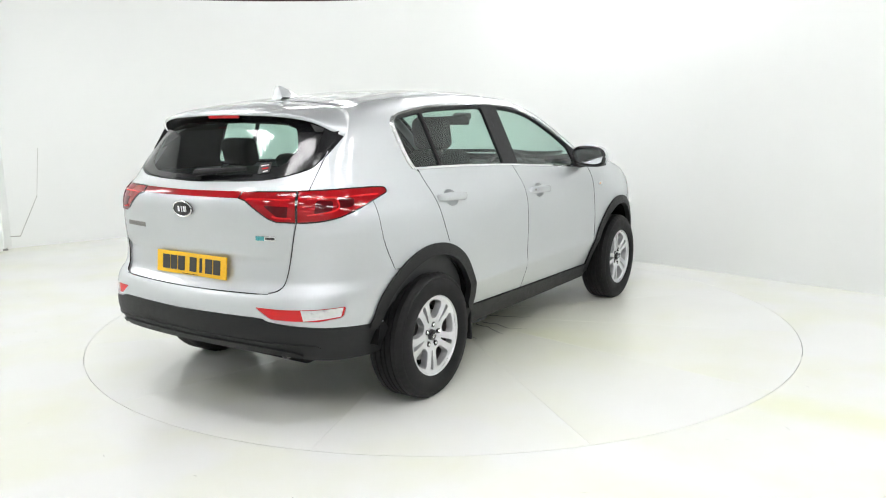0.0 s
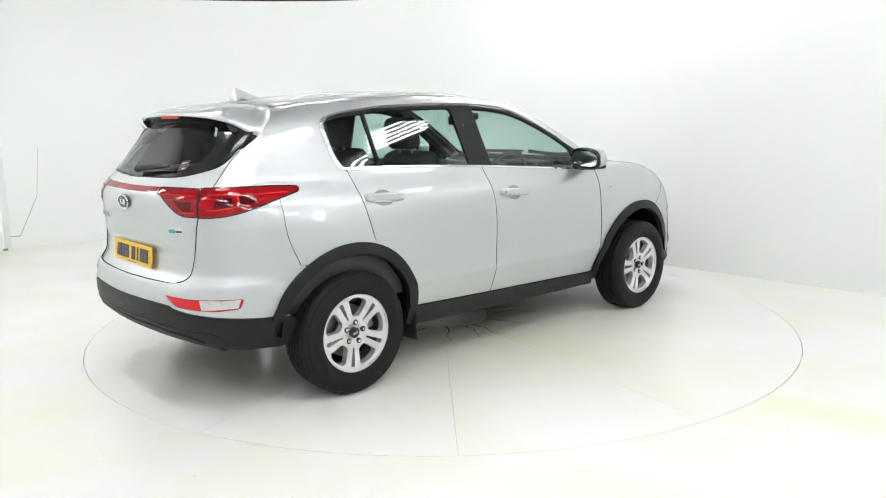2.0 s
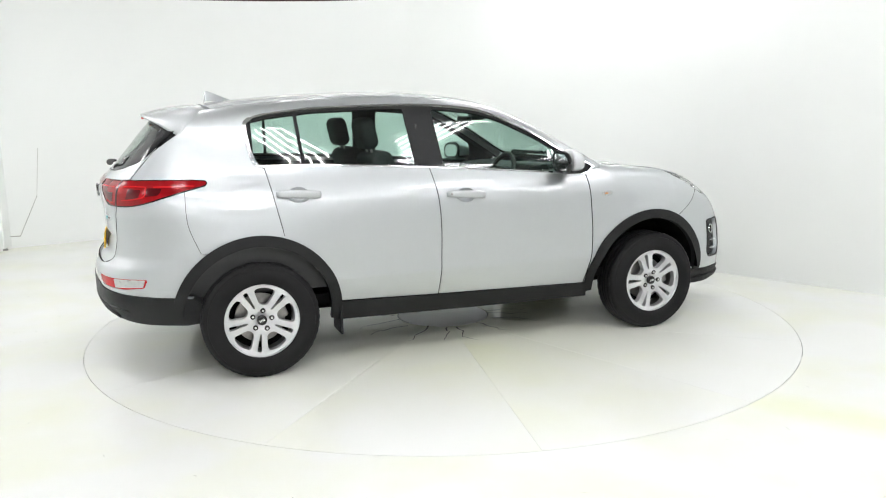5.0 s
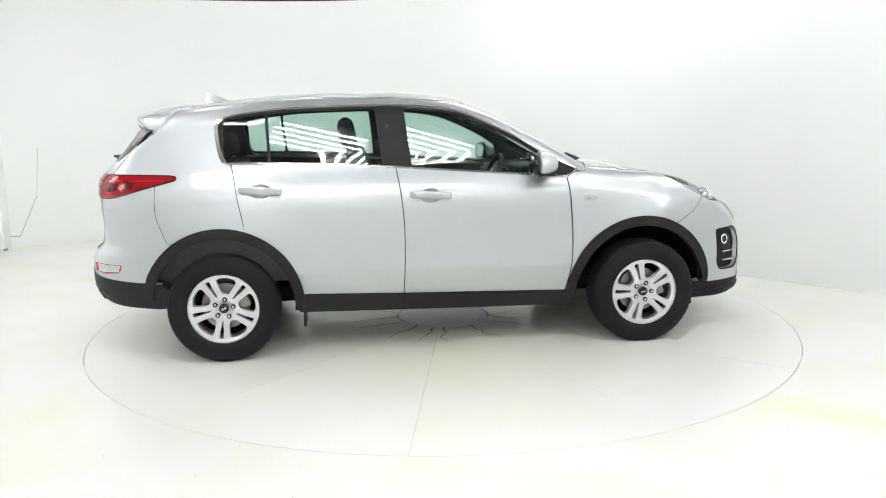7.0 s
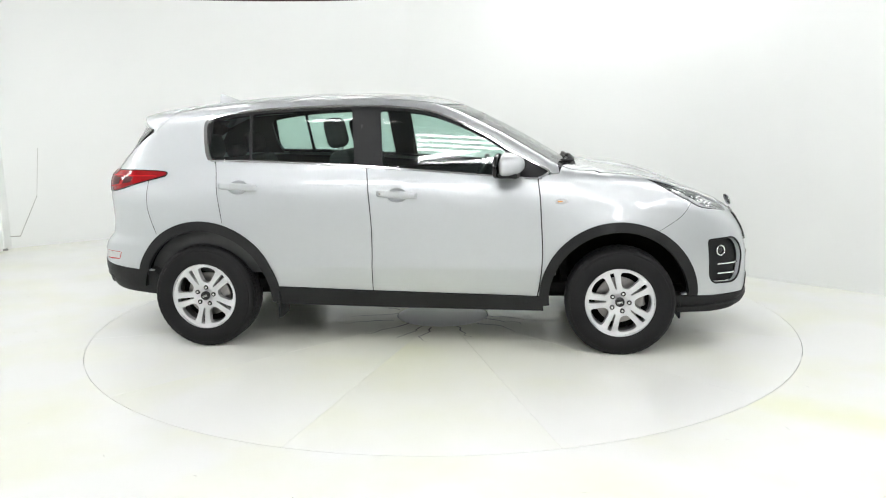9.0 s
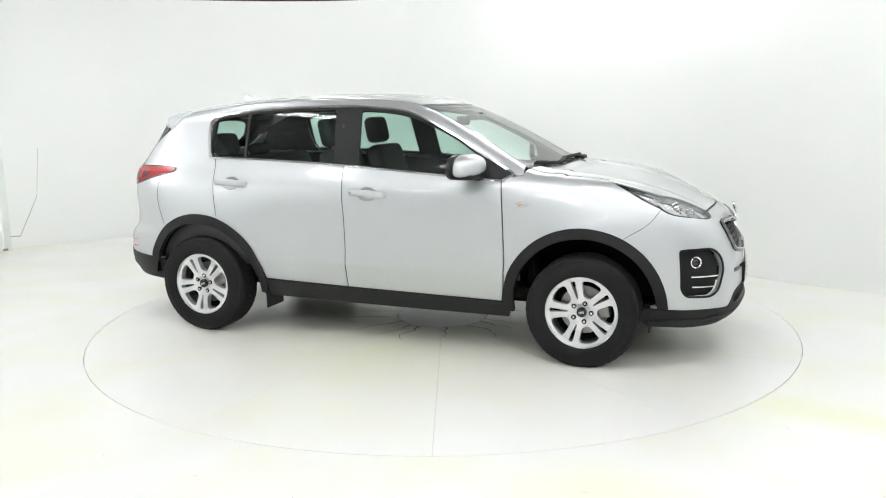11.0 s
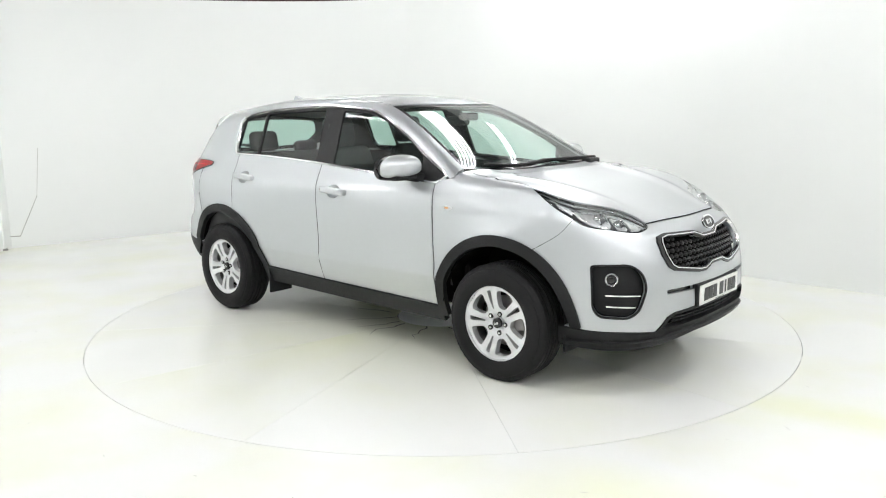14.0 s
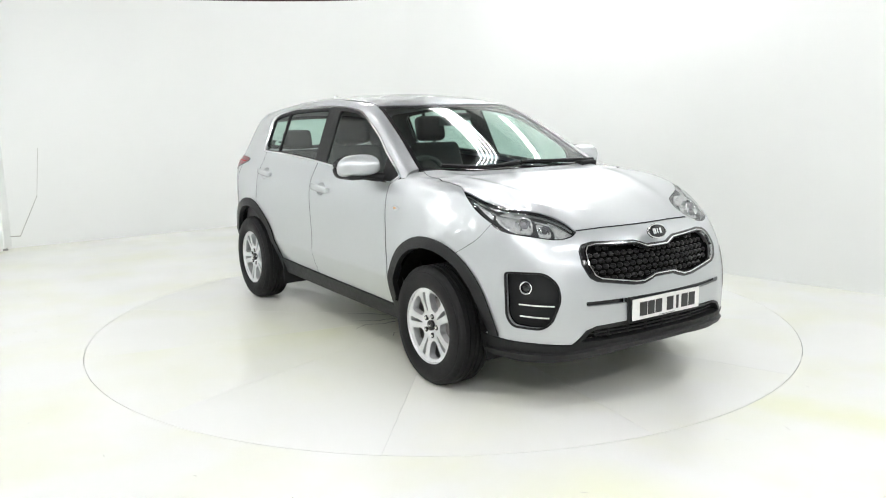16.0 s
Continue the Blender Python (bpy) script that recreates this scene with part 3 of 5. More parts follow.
def build_car():
    car = new("car")
    body = car
    ROOF_Y = 0.552
    # shared seams in space
    hood_seam = from_top(curve([(0.99, -0.690), (1.08, -0.706), (1.3, -0.722), (1.43, -0.736)], 6))
    lamp_top, lamp_low, lamp_rear = from_front(LAMP_TOP), from_front(LAMP_LOW), from_front(LAMP_REAR)
    ws_edge = from_top(curve(WS_EDGE, 6))
    roof_edge = from_top(dense([(0.20, -0.548), (0.0, -ROOF_Y), (-1.56, -0.50)], 0.06))
    bump_seam = from_side(curve([(1.769, 0.932), (1.70, 0.845), (1.56, 0.757)], 6))
    cut = int(np.argmin(np.abs(TAIL_OUT[20:, 0] - 1.022))) + 20
    corner = on_side(from_rear(TAIL_OUT[cut:cut + 1]))[0]
    rear_seam = from_side(curve([tuple(corner), (-1.705, 0.90), (-1.646, 0.735)], 5))
    gate = from_rear(GATE_SEAM)

    # hood
    front_edge = from_front(dense([(0.486, 0.888), (0.30, 0.893), (0.0, 0.893)], 0.03))
    cowl = from_top(curve([(1.095, 0.0), (1.085, -0.3), (1.04, -0.52), (0.99, -0.68)], 6))
    half = np.concatenate([on_top(front_edge)[::-1], on_top(lamp_top)[::-1][1:-1], on_top(hood_seam)[::-1], on_top(cowl)[::-1]])

    def hood_relief(uv):
        ay = np.abs(uv[:, 1])
        ridge = 0.40 + 0.20 * np.clip((1.9 - uv[:, 0]) / 0.9, 0, 1)
        return 0.010 * np.exp(-((ay - ridge) / 0.055) ** 2) * np.clip((2.05 - uv[:, 0]) / 0.3, 0, 1)
    panel("hood", both_y(half), from_top, PAINT, body, 0.03, 0.002, relief=hood_relief, label="silver painted hood with two raised creases")

    # front bumper with openings for grille and fog lamps
    arch_f = from_side(arch(WHEEL_X, 0.475, 62, 5, 24))
    half = np.concatenate([on_front(front_edge)[::-1] - (0, 0.005), on_front(lamp_low)[1:] - (0, 0.004), on_front(bump_seam)[1:], on_front(arch_f)[1:],
                           curve([(1.0, 0.352), (0.86, 0.345), (0.70, 0.350), (0.565, 0.345)], 4), [(0.53, 0.375), (0.495, 0.414), (0.44, 0.432), (0.25, 0.438), (0.0, 0.440)]])
    slot = np.array([(0.265, 0.556), (0.49, 0.558), (0.495, 0.550), (0.49, 0.535), (0.265, 0.530)])
    flip = np.array([-1.0, 1.0])
    panel("front_bumper", both(half), from_front, PAINT, body, 0.028, 0.001, holes=[GRILLE, FOG_FRONT, FOG_FRONT * flip, slot, slot * flip], flange=0.03, label="silver painted front bumper")
    panel("bumper_slot", slot * (1.03, 1) , from_front, GLOSS_BLACK, body, 0.03, -0.022, mirror=True, flange=0)
    # black lower bumper and lip
    low = both(np.concatenate([[(0.0, 0.436), (0.25, 0.434), (0.44, 0.428), (0.49, 0.411), (0.527, 0.372), (0.562, 0.341)], curve([(0.70, 0.346), (0.86, 0.341), (1.03, 0.350)], 4),
                               [(1.03, 0.262), (0.98, 0.232), (0.8, 0.235), (0.45, 0.262), (0.2, 0.285), (0.0, 0.287)]]))
    hole = both([(0.0, 0.428), (0.25, 0.426), (0.43, 0.420), (0.47, 0.405), (0.52, 0.358), (0.40, 0.352), (0.0, 0.362)])
    panel("lower_bumper", low, from_front, BLACK_PLASTIC, body, 0.03, 0.006, holes=[hole], flange=0.05, label="black plastic lower bumper with front lip")
    panel("intake", hole, from_front, GLOSS_BLACK, body, 0.04, -0.045, flange=0)
    for z in (0.376, 0.394, 0.412):
        path = from_front(dense([(-0.44, z), (0.44, z)], 0.04))
        ribbon("intake_slat", path - skin_normal(path) * 0.02, skin_normal(path), 0.008, 0.008, BLACK_PLASTIC, body)
    for u in np.linspace(-0.36, 0.36, 7):
        path = from_front(dense([(u, 0.364), (u, 0.424)], 0.02))
        ribbon("intake_slat", path - skin_normal(path) * 0.022, skin_normal(path), 0.008, 0.006, BLACK_PLASTIC, body)
    path = from_front(curve([(1.0, 0.262), (0.9, 0.268), (0.6, 0.292), (0.3, 0.315), (-0.3, 0.315), (-0.6, 0.292), (-0.9, 0.268), (-1.0, 0.262)], 8))
    ribbon("lip", path, skin_normal(path), 0.035, 0.022, BLACK_PLASTIC, body)

    # grille
    g = panel("grille", GRILLE, from_front, UNDER, body, 0.04, -0.040, flange=0, label="black honeycomb grille with chrome surround")
    for inset, w, hgt, mat, nm in ((0.985, 0.030, 0.010, GLOSS_BLACK, "grille_frame"), (0.945, 0.007, 0.012, CHROME, "chrome_trim")):
        c = np.array([0, 0.725])
        path = from_front(dense((GRILLE - c) * (inset * 0.985, inset - (0.05 if inset < 1 else 0)) + c, 0.02, True))
        ribbon(nm, path, skin_normal(path), w, hgt, mat, g, closed=True)
    cell = 0.044
    cells = []
    for row in range(-3, 4):
        for col in range(-13, 14):
            u, z = (col + 0.5 * (row % 2)) * cell, 0.725 + row * 0.031
            if inside((GRILLE - (0, 0.725)) * 0.88 + (0, 0.725), np.array([[u, z]]))[0]:
                cells.append((u, z))
    tile = None
    for u, z in cells:
        c = from_front([(u, z)])
        n = Vector(skin_normal(c)[0])
        if tile is None:
            bm = bmesh.new()
            top = [bm.verts.new((0.019 * math.cos(a) * 0.5, 0.012 * math.sin(a) * 0.55, 0.010)) for a in np.radians([0, 60, 120, 180, 240, 300])]
            rim = [bm.verts.new((0.021 * math.cos(a), 0.0145 * math.sin(a), 0.0)) for a in np.radians([0, 60, 120, 180, 240, 300])]
            bm.faces.new(top)
            for k in range(6):
                bm.faces.new((rim[k], rim[(k + 1) % 6], top[(k + 1) % 6], top[k]))
            tile = part("grille_cell", bm, GRILLE_BLACK, g)
            ob = tile
        else:
            ob = tile.copy()
            scene.collection.objects.link(ob)
        right = Vector((0, 0, 1)).cross(n).normalized()
        m = Matrix((right, n.cross(right), n)).transposed().to_4x4()
        m.translation = Vector(c[0]) - n * 0.030
        ob.matrix_basis = m

    # fog lamp housings
    panel("fog_lamp_housing", FOG_FRONT, from_front, BLACK_PLASTIC, body, 0.03, -0.040, flange=0, mirror=True, label="black fog lamp recess with two chrome bars")
    for s in (1, -1):
        rim = from_front(dense(FOG_FRONT * (s, 1), 0.03, True))
        ribbon("fog_rim", rim, skin_normal(rim), 0.012, 0.003, BLACK_PLASTIC, body, closed=True)
        c = from_front([(0.785 * s, 0.626)])
        n = Vector(skin_normal(c)[0])
        rot = n.to_track_quat("Y", "Z").to_matrix().to_4x4()
        rot.translation = Vector(c[0]) - n * 0.032
        lamp = part("fog_lamp", moved(lathe([(0.034, 0.0), (0.034, 0.012), (0.030, 0.016), (0.026, 0.012), (0.026, -0.005)], 28), rot), CHROME, body, "round fog lamp with chrome ring", True)
        part("lens", moved(lathe([(0.026, 0.002), (0.015, 0.010), (0.001, 0.012)], 24), rot), GLOSS_BLACK, lamp, smooth=True)
        for z, u0, u1 in ((0.540, 0.645, 0.815), (0.480, 0.670, 0.810)):
            path = from_front(dense([(u0 * s, z), (u1 * s, z + 0.001)], 0.02))
            ribbon("chrome_bar", path - skin_normal(path) * 0.022, skin_normal(path), 0.010, 0.010, CHROME, body)

    # headlights
    lens_outline = np.concatenate([LAMP_TOP[:-1], LAMP_LOW[:-1], LAMP_REAR[:-1]])
    for s in (1, -1):
        o = lens_outline * (s, 1)
        h = panel("headlight", o, from_front, TRIM, body, 0.03, -0.034, flange=0, label="headlight with projector lamps under a clear cover")
        panel("cover", o, from_front, CLEAR, h, 0.03, -0.001, flange=0)
        rim = from_front(dense(o, 0.02, True))
        rn = skin_normal(rim)
        ribbon("wall", rim - rn * 0.016, rn, 0.012, 0.012, GLOSS_BLACK, h, closed=True)
        for u, z, r in ((0.775, 0.938, 0.036), (0.662, 0.908, 0.026)):
            c = from_front([(u * s, z)])
            n = Vector(skin_normal(c)[0])
            n = (n + Vector((1.2, 0, -0.2))).normalized()
            rot = n.to_track_quat("Y", "Z").to_matrix().to_4x4()
            rot.translation = Vector(c[0]) - Vector(skin_normal(c)[0]) * 0.026
            part("projector", moved(lathe([(r * 1.15, -0.02), (r * 1.15, 0.012), (r, 0.018), (r * 0.86, 0.010), (r * 0.86, -0.01)], 28), rot), CHROME, h, smooth=True)
            part("bulb_lens", moved(lathe([(r * 0.86, 0.0), (r * 0.6, 0.013), (r * 0.3, 0.019), (0.001, 0.021)], 24), rot), PROJECTOR, h, smooth=True)
        blade = np.array([(1.09, 1.035), (0.985, 0.998), (0.955, 0.972), (0.965, 0.955), (1.02, 0.988)]) * (s, 1)
        panel("reflector", blade, from_front, LENS_WHITE, h, 0.03, -0.018, flange=0.01)
        shell = rounded([(0.945, 0.992), (0.85, 0.994), (0.715, 0.962), (0.725, 0.900), (0.84, 0.908), (0.93, 0.940)], 0.025) * (s, 1)
        panel("reflector", shell, from_front, LENS_WHITE, h, 0.03, -0.028, flange=0.01)
        mid = rounded([(0.70, 0.945), (0.625, 0.925), (0.62, 0.885), (0.69, 0.885)], 0.02) * (s, 1)
        panel("reflector", mid, from_front, LENS_WHITE, h, 0.03, -0.028, flange=0.01)
        for drop, inset in ((0.014, 0.012), (0.030, 0.020)):
            path = from_front((LAMP_TOP[3:-3] - (0, drop)) * (s, 1))
            ribbon("light_strip", path - skin_normal(path) * inset, skin_normal(path), 0.006, 0.005, CHROME, h)
        corner = np.array([(0.62, 0.940), (0.56, 0.916), (0.507, 0.886), (0.56, 0.874), (0.61, 0.876), (0.60, 0.905)]) * (s, 1)
        panel("indicator", corner, from_front, LENS_WHITE, h, 0.02, -0.024, flange=0.01, label="ribbed clear indicator reflector")

    # front fender
    a_f = arch(WHEEL_X, 0.475, 178, 62, 40)
    door_f = curve([(0.835, 1.092), (0.850, 0.98), (0.858, 0.856), (0.868, 0.62), (0.856, 0.45), (0.838, 0.338)], 5)
    fender = dense(np.concatenate([[(0.965, 1.113), (0.925, 1.108)], door_f, [(0.862, 0.338)], a_f, on_side(bump_seam)[::-1][1:]]), 0.03)
    panel("front_fender", on_cant(np.concatenate([hood_seam[::-1], from_side(fender), lamp_rear[1:-1]])), from_cant, PAINT, body, 0.03, 0.0, mirror=True, label="silver painted front fender")

    # doors below the windows
    b_seam = curve([(-0.252, 1.157), (-0.228, 0.99), (-0.213, 0.80), (-0.213, 0.60), (-0.222, 0.362)], 5)
    low_f = [p for p in DLO_LOW if -0.25 < p[0] < 0.84]
    fd = np.concatenate([np.array(low_f)[::-1] - (0, 0.004), door_f[1:] - (0.006, 0), [(0.83, 0.338), (-0.219, 0.363)], b_seam[::-1][1:] + (0.003, 0)])
    r_seam = curve([(-1.262, 1.197), (-1.240, 1.09), (-1.222, 0.99), (-1.185, 0.81)], 5)
    low_r = [p for p in DLO_LOW if -1.25 < p[0] < -0.26]
    rd = np.concatenate([np.array(low_r)[::-1] - (0, 0.004), b_seam - (0.003, 0), [(-0.226, 0.363), (-0.865, 0.384)], arch(WHEEL_X * -1, 0.475, 7, 72, 24), r_seam[::-1][1:] + (0.003, 0)])

    def cup(cx, cz):
        def depth(uv):
            q = ((uv[:, 0] - cx) / 0.066) ** 2 + ((uv[:, 1] - cz) / 0.044) ** 2
            return -0.030 * np.clip(1 - q * q, 0, 1)
        return depth
    for nm, poly, hx, hz, lab in (("front_door", fd, -0.045, 0.990, "silver painted front door"), ("rear_door", rd, -1.085, 1.040, "silver painted rear door")):
        a = np.linspace(0, 2 * math.pi, 40, endpoint=False)
        ring = np.stack([hx + 0.066 * np.cos(a), hz - 0.006 + 0.044 * np.sin(a)], -1)
        panel(nm, poly, from_side, PAINT, body, 0.02, 0.001, mirror=True, label=lab, holes=[ring], flange=0.012)
        panel("handle_cup", ring, from_side, PAINT, body, 0.008, 0.0008, mirror=True, flange=0, relief=cup(hx, hz - 0.006), label="hollow behind the door handle")
        for s in (1, -1):
            # a flat grip bar with a thicker end that carries the lock
            pts = from_side([(hx - 0.128, hz + 0.004), (hx - 0.112, hz + 0.006), (hx - 0.06, hz + 0.006), (hx, hz + 0.003), (hx + 0.07, hz - 0.002), (hx + 0.118, hz - 0.006), (hx + 0.130, hz - 0.008)])
            pts[:, 1] -= np.array([0.002, 0.022, 0.032, 0.035, 0.032, 0.022, 0.002])
            path = curve(pts * np.array([1, s, 1]), 4)
            bm = bmesh.new()
            rings = []
            for k, c in enumerate(path):
                f = k / (len(path) - 1)
                tall, deep = 0.010 + 0.013 * math.sin(math.pi * min(max(f, 0.03), 0.97)) ** 0.45, 0.009
                rings.append([bm.verts.new((c[0], c[1] + s * deep * math.sin(b), c[2] + tall * math.copysign(abs(math.cos(b)) ** 0.7, math.cos(b)))) for b in np.linspace(0, 2 * math.pi, 14, endpoint=False)])
            for u, v in zip(rings[:-1], rings[1:]):
                for k in range(14):
                    bm.faces.new((u[k], u[(k + 1) % 14], v[(k + 1) % 14], v[k]))
            bm.faces.new(rings[0])
            bm.faces.new(rings[-1][::-1])
            grip = part("door_handle", bm, PAINT, body, "silver door handle", True)
            if nm == "front_door":
                c = pts[1] * (1, s, 1)
                part("lock", moved(lathe([(0.001, 0.004), (0.007, 0.004), (0.008, 0.0)], 16), Matrix.Translation((c[0] + 0.008, c[1] - s * 0.009, c[2])) @ pose(0, 0, 0, 0, 0, 180 if s > 0 else 0)), STEEL, grip)

    # side frame, roof pillars and quarter panel in one pressing
    gate_top = from_rear(curve([(0.885, 1.388), (0.80, 1.31), (0.764, 1.268), (0.704, 1.141)], 5))
    lower = from_side(np.concatenate([dense(arch(-WHEEL_X, 0.475, 72, 121, 20), 0.02), on_side(rear_seam)[::-1]]))
    upper = from_side(dense(np.concatenate([[(0.965, 1.118), (0.93, 1.112)], DLO_TOP[::-1], DLO_REAR[::-1][1:], r_seam[1:]]), 0.02))
    loop = np.concatenate([lower, from_rear(TAIL_OUT[:cut + 1])[::-1], gate_top[::-1], from_side([(-1.655, 1.446), (-1.605, 1.498)]), roof_edge[::-1], ws_edge[::-1], upper])
    panel("side_panel", on_cant(loop), from_cant, PAINT, body, 0.026, 0.0, mirror=True, label="silver painted quarter panel, roof rail and pillars")

    # roof
    half = np.concatenate([dense([(-1.555, 0.0), (-1.545, -0.30), (-1.52, -0.49)], 0.05), on_top(roof_edge)[::-1][1:] + (0, 0.006), dense([(0.20, -0.542), (0.28, -0.30), (0.315, 0.0)], 0.05)])

    def roof_relief(uv):
        ay = np.abs(uv[:, 1])
        return 0.006 * np.exp(-((ay - 0.40) / 0.02) ** 2) * np.clip((0.05 - uv[:, 0]) / 0.2, 0, 1)
    panel("roof", both_y(half), from_top, PAINT, body, 0.04, 0.002, relief=roof_relief, label="silver painted roof")

    # windscreen with black border and cowl
    half = np.concatenate([dense([(0.318, 0.0), (0.285, -0.30), (0.205, -0.535)], 0.05), on_top(ws_edge)[::-1][1:] + (0, 0.006), curve([(0.955, -0.699), (1.02, -0.50), (1.06, -0.25), (1.068, 0.0)], 6)])
    ws = both_y(half)
    cen = np.array([0.66, 0.0])
    inner = (ws - cen) * (0.93, 0.965) + cen + (0.014, 0)
    w = panel("windscreen", inner, from_top, GLASS, body, 0.06, -0.004, flange=0, label="tinted windscreen glass with black border")
    panel("border", ws, from_top, GLOSS_BLACK, w, 0.05, -0.0045, holes=[inner], flange=0.01)
    half = np.concatenate([curve([(1.066, 0.0), (1.056, -0.25), (1.016, -0.50), (0.957, -0.695)], 6), curve([(0.985, -0.70), (1.036, -0.52), (1.081, -0.3), (1.091, 0.0)], 6)])
    panel("cowl", both_y(half), from_top, BLACK_PLASTIC, body, 0.04, -0.008, flange=0.03, label="black plastic cowl below the windscreen")
    for y0, y1, x0, x1 in ((0.66, 0.02, 1.03, 1.035), (-0.02, -0.56, 1.06, 0.985)):
        pts = from_top([(x0, y0), (x0 + 0.01, (y0 + y1) / 2), (x1, y1)])
        pts[:, 2] += (0.03, 0.022, 0.018)
        wiper = part("wiper", tube(curve(pts, 6), lambda t: 0.012 - 0.005 * t, 8), BLACK_PLASTIC, body, "black windscreen wiper", True)
        pts2 = pts + np.array((-0.012, 0, -0.012))
        part("blade", tube(curve(pts2, 6), 0.006, 6), RUBBER, wiper, smooth=True)
    part("wiper_cap", box(1.02, 1.09, 0.50, 0.64, 1.125, 1.165, 0.012), BLACK_PLASTIC, body)

    # side glass in black frames
    zt = lambda x: float(np.interp(x, DLO_TOP[:, 0], DLO_TOP[:, 1]))
    zb = lambda x: float(np.interp(x, DLO_LOW[::-1, 0], DLO_LOW[::-1, 1]))

    def pane(x0, x1, lean0=0.0, lean1=0.0):
        top = [(x, zt(x) - 0.018) for x in np.linspace(x0 + lean0, x1 + lean1, 16)]
        bot = [(x, zb(x) + 0.013) for x in np.linspace(x1, x0, 8)]
        return rounded(np.array(top + bot), 0.02, 2)
    panes = [pane(-0.150, 0.690, -0.035, -0.03), pane(-1.020, -0.335, -0.02, -0.035), pane(-1.315, -1.038, 0.004, -0.02)]
    for pn, lab in zip(panes, ("front side window", "rear side window", "small quarter window")):
        panel("side_window", pn, from_side, GLASS, body, 0.06, -0.014, flange=0, mirror=True, label="tinted glass " + lab)
    panel("window_frame", DLO, from_side, BLACK_PLASTIC, body, 0.03, -0.006, holes=panes, flange=0.02, mirror=True, label="satin black window frame and door pillar")
    path = from_side(dense(DLO, 0.03, True))
    ribbon("chrome_trim", path, skin_normal(path), 0.016, 0.008, CHROME, body, mirror=True, closed=True, label="chrome strip round the side windows")
    path = from_side(dense(DLO_REAR, 0.02)[1:-1] - (0.006, 0))
    ribbon("chrome_trim", path, skin_normal(path), 0.030, 0.007, CHROME, body, mirror=True, label="wide chrome end of the window trim")

    # sill and arch cladding
    sill = np.array([(-0.87, 0.379), (0.0, 0.354), (0.86, 0.333), (0.875, 0.238), (0.0, 0.246), (-0.885, 0.262)])
    panel("sill", sill, from_side, BLACK_PLASTIC, body, 0.03, 0.012, mirror=True, flange=0.04, label="black plastic sill cladding")
    for cx, a0, a1 in ((WHEEL_X, 3, 187), (-WHEEL_X, -7, 163)):
        ring = np.concatenate([arch(cx, 0.490, a0, a1, 60), arch(cx, 0.428, a1, a0, 60)])
        panel("arch_cladding", ring, from_side, BLACK_PLASTIC, body, 0.025, 0.013, mirror=True, flange=0.035, label="black plastic wheel arch cladding")

    # tail
    half = np.concatenate([dense([(0.0, 1.172), (0.34, 1.180)], 0.05), curve([(0.34, 1.180), (0.513, 1.192), (0.69, 1.232), (0.758, 1.276), (0.790, 1.32)], 5), GATE_SEAM[1:] - (0.004, 0), [(0.44, 0.668), (0.0, 0.666)]])
    holes = [both(np.concatenate([[(0.0, 1.134)], TAIL_IN[[1, 0, 8, 7, 6, 5, 4, 3]] * (0.995, 1)]))]

    def gate_relief(uv):
        return -0.011 / (1 + np.exp((uv[:, 1] - 0.826) / 0.006))
    panel("tailgate", both(half), from_rear, PAINT, body, 0.014, 0.001, holes=holes, label="silver painted tailgate", relief=gate_relief)
    panel("light_bar", both(np.concatenate([[(0.0, 1.134)], TAIL_IN[[1, 4, 3]]])) * (0.99, 1), from_rear, RED_LENS, body, 0.03, 0.004, flange=0.01, label="thin red light bar across the tailgate")
    for s in (1, -1):
        inner_tail = np.concatenate([TAIL_IN[[0, 1, 4, 5, 6, 7, 8]]]) * (s, 1)
        tl_in = panel("tail_light", inner_tail, from_rear, RED_LENS, body, 0.03, 0.003, flange=0.02, label="red tail light on the tailgate")
        panel("dark_cell", np.array([(0.615, 1.075), (0.50, 1.078), (0.56, 1.030), (0.61, 1.025)]) * (s, 1), from_rear, DARK_RED, tl_in, 0.02, 0.0045, flange=0)
        outer = TAIL_OUT * (s, 1) + (0.004 * s, 0)
        tl_out = panel("tail_light", outer, from_rear, RED_LENS, body, 0.03, 0.004, flange=0.02, label="pointed red tail light with dark cells")
        rim = from_rear(dense(outer, 0.02, True))
        ribbon("lens_rim", rim + skin_normal(rim) * 0.002, skin_normal(rim), 0.007, 0.004, GLOSS_BLACK, tl_out, closed=True)
        rim = from_rear(dense(inner_tail, 0.02, True))
        ribbon("lens_rim", rim + skin_normal(rim) * 0.001, skin_normal(rim), 0.007, 0.004, GLOSS_BLACK, tl_in, closed=True)
        for guide, owner in (([(0.70, 1.108), (0.82, 1.108), (0.835, 1.095), (0.83, 1.052), (0.70, 1.034)], tl_out), ([(0.625, 1.104), (0.44, 1.106), (0.405, 1.10)], tl_in), ([(0.63, 1.022), (0.57, 1.022), (0.54, 1.03)], tl_in), ([(0.87, 1.106), (1.0, 1.106), (1.06, 1.104)], tl_out)):
            path = from_rear(curve([(u * s, z) for u, z in guide], 5))
            ribbon("light_guide", path + skin_normal(path) * 0.0035, skin_normal(path), 0.010, 0.003, BRIGHT_RED, owner)
        for u in (0.74, 0.84):
            zc = 1.068 + 0.02 * (u - 0.74) / 0.2
            hh = 0.030 - 0.012 * (u - 0.74) / 0.2
            cellp = rounded([(u, zc + hh), (u + 0.075, zc + hh * 0.8), (u + 0.07, zc - hh * 0.6), (u - 0.01, zc - hh)], 0.012) * (s, 1)
            panel("dark_cell", cellp, from_rear, DARK_RED, tl_out, 0.02, 0.0055, flange=0)
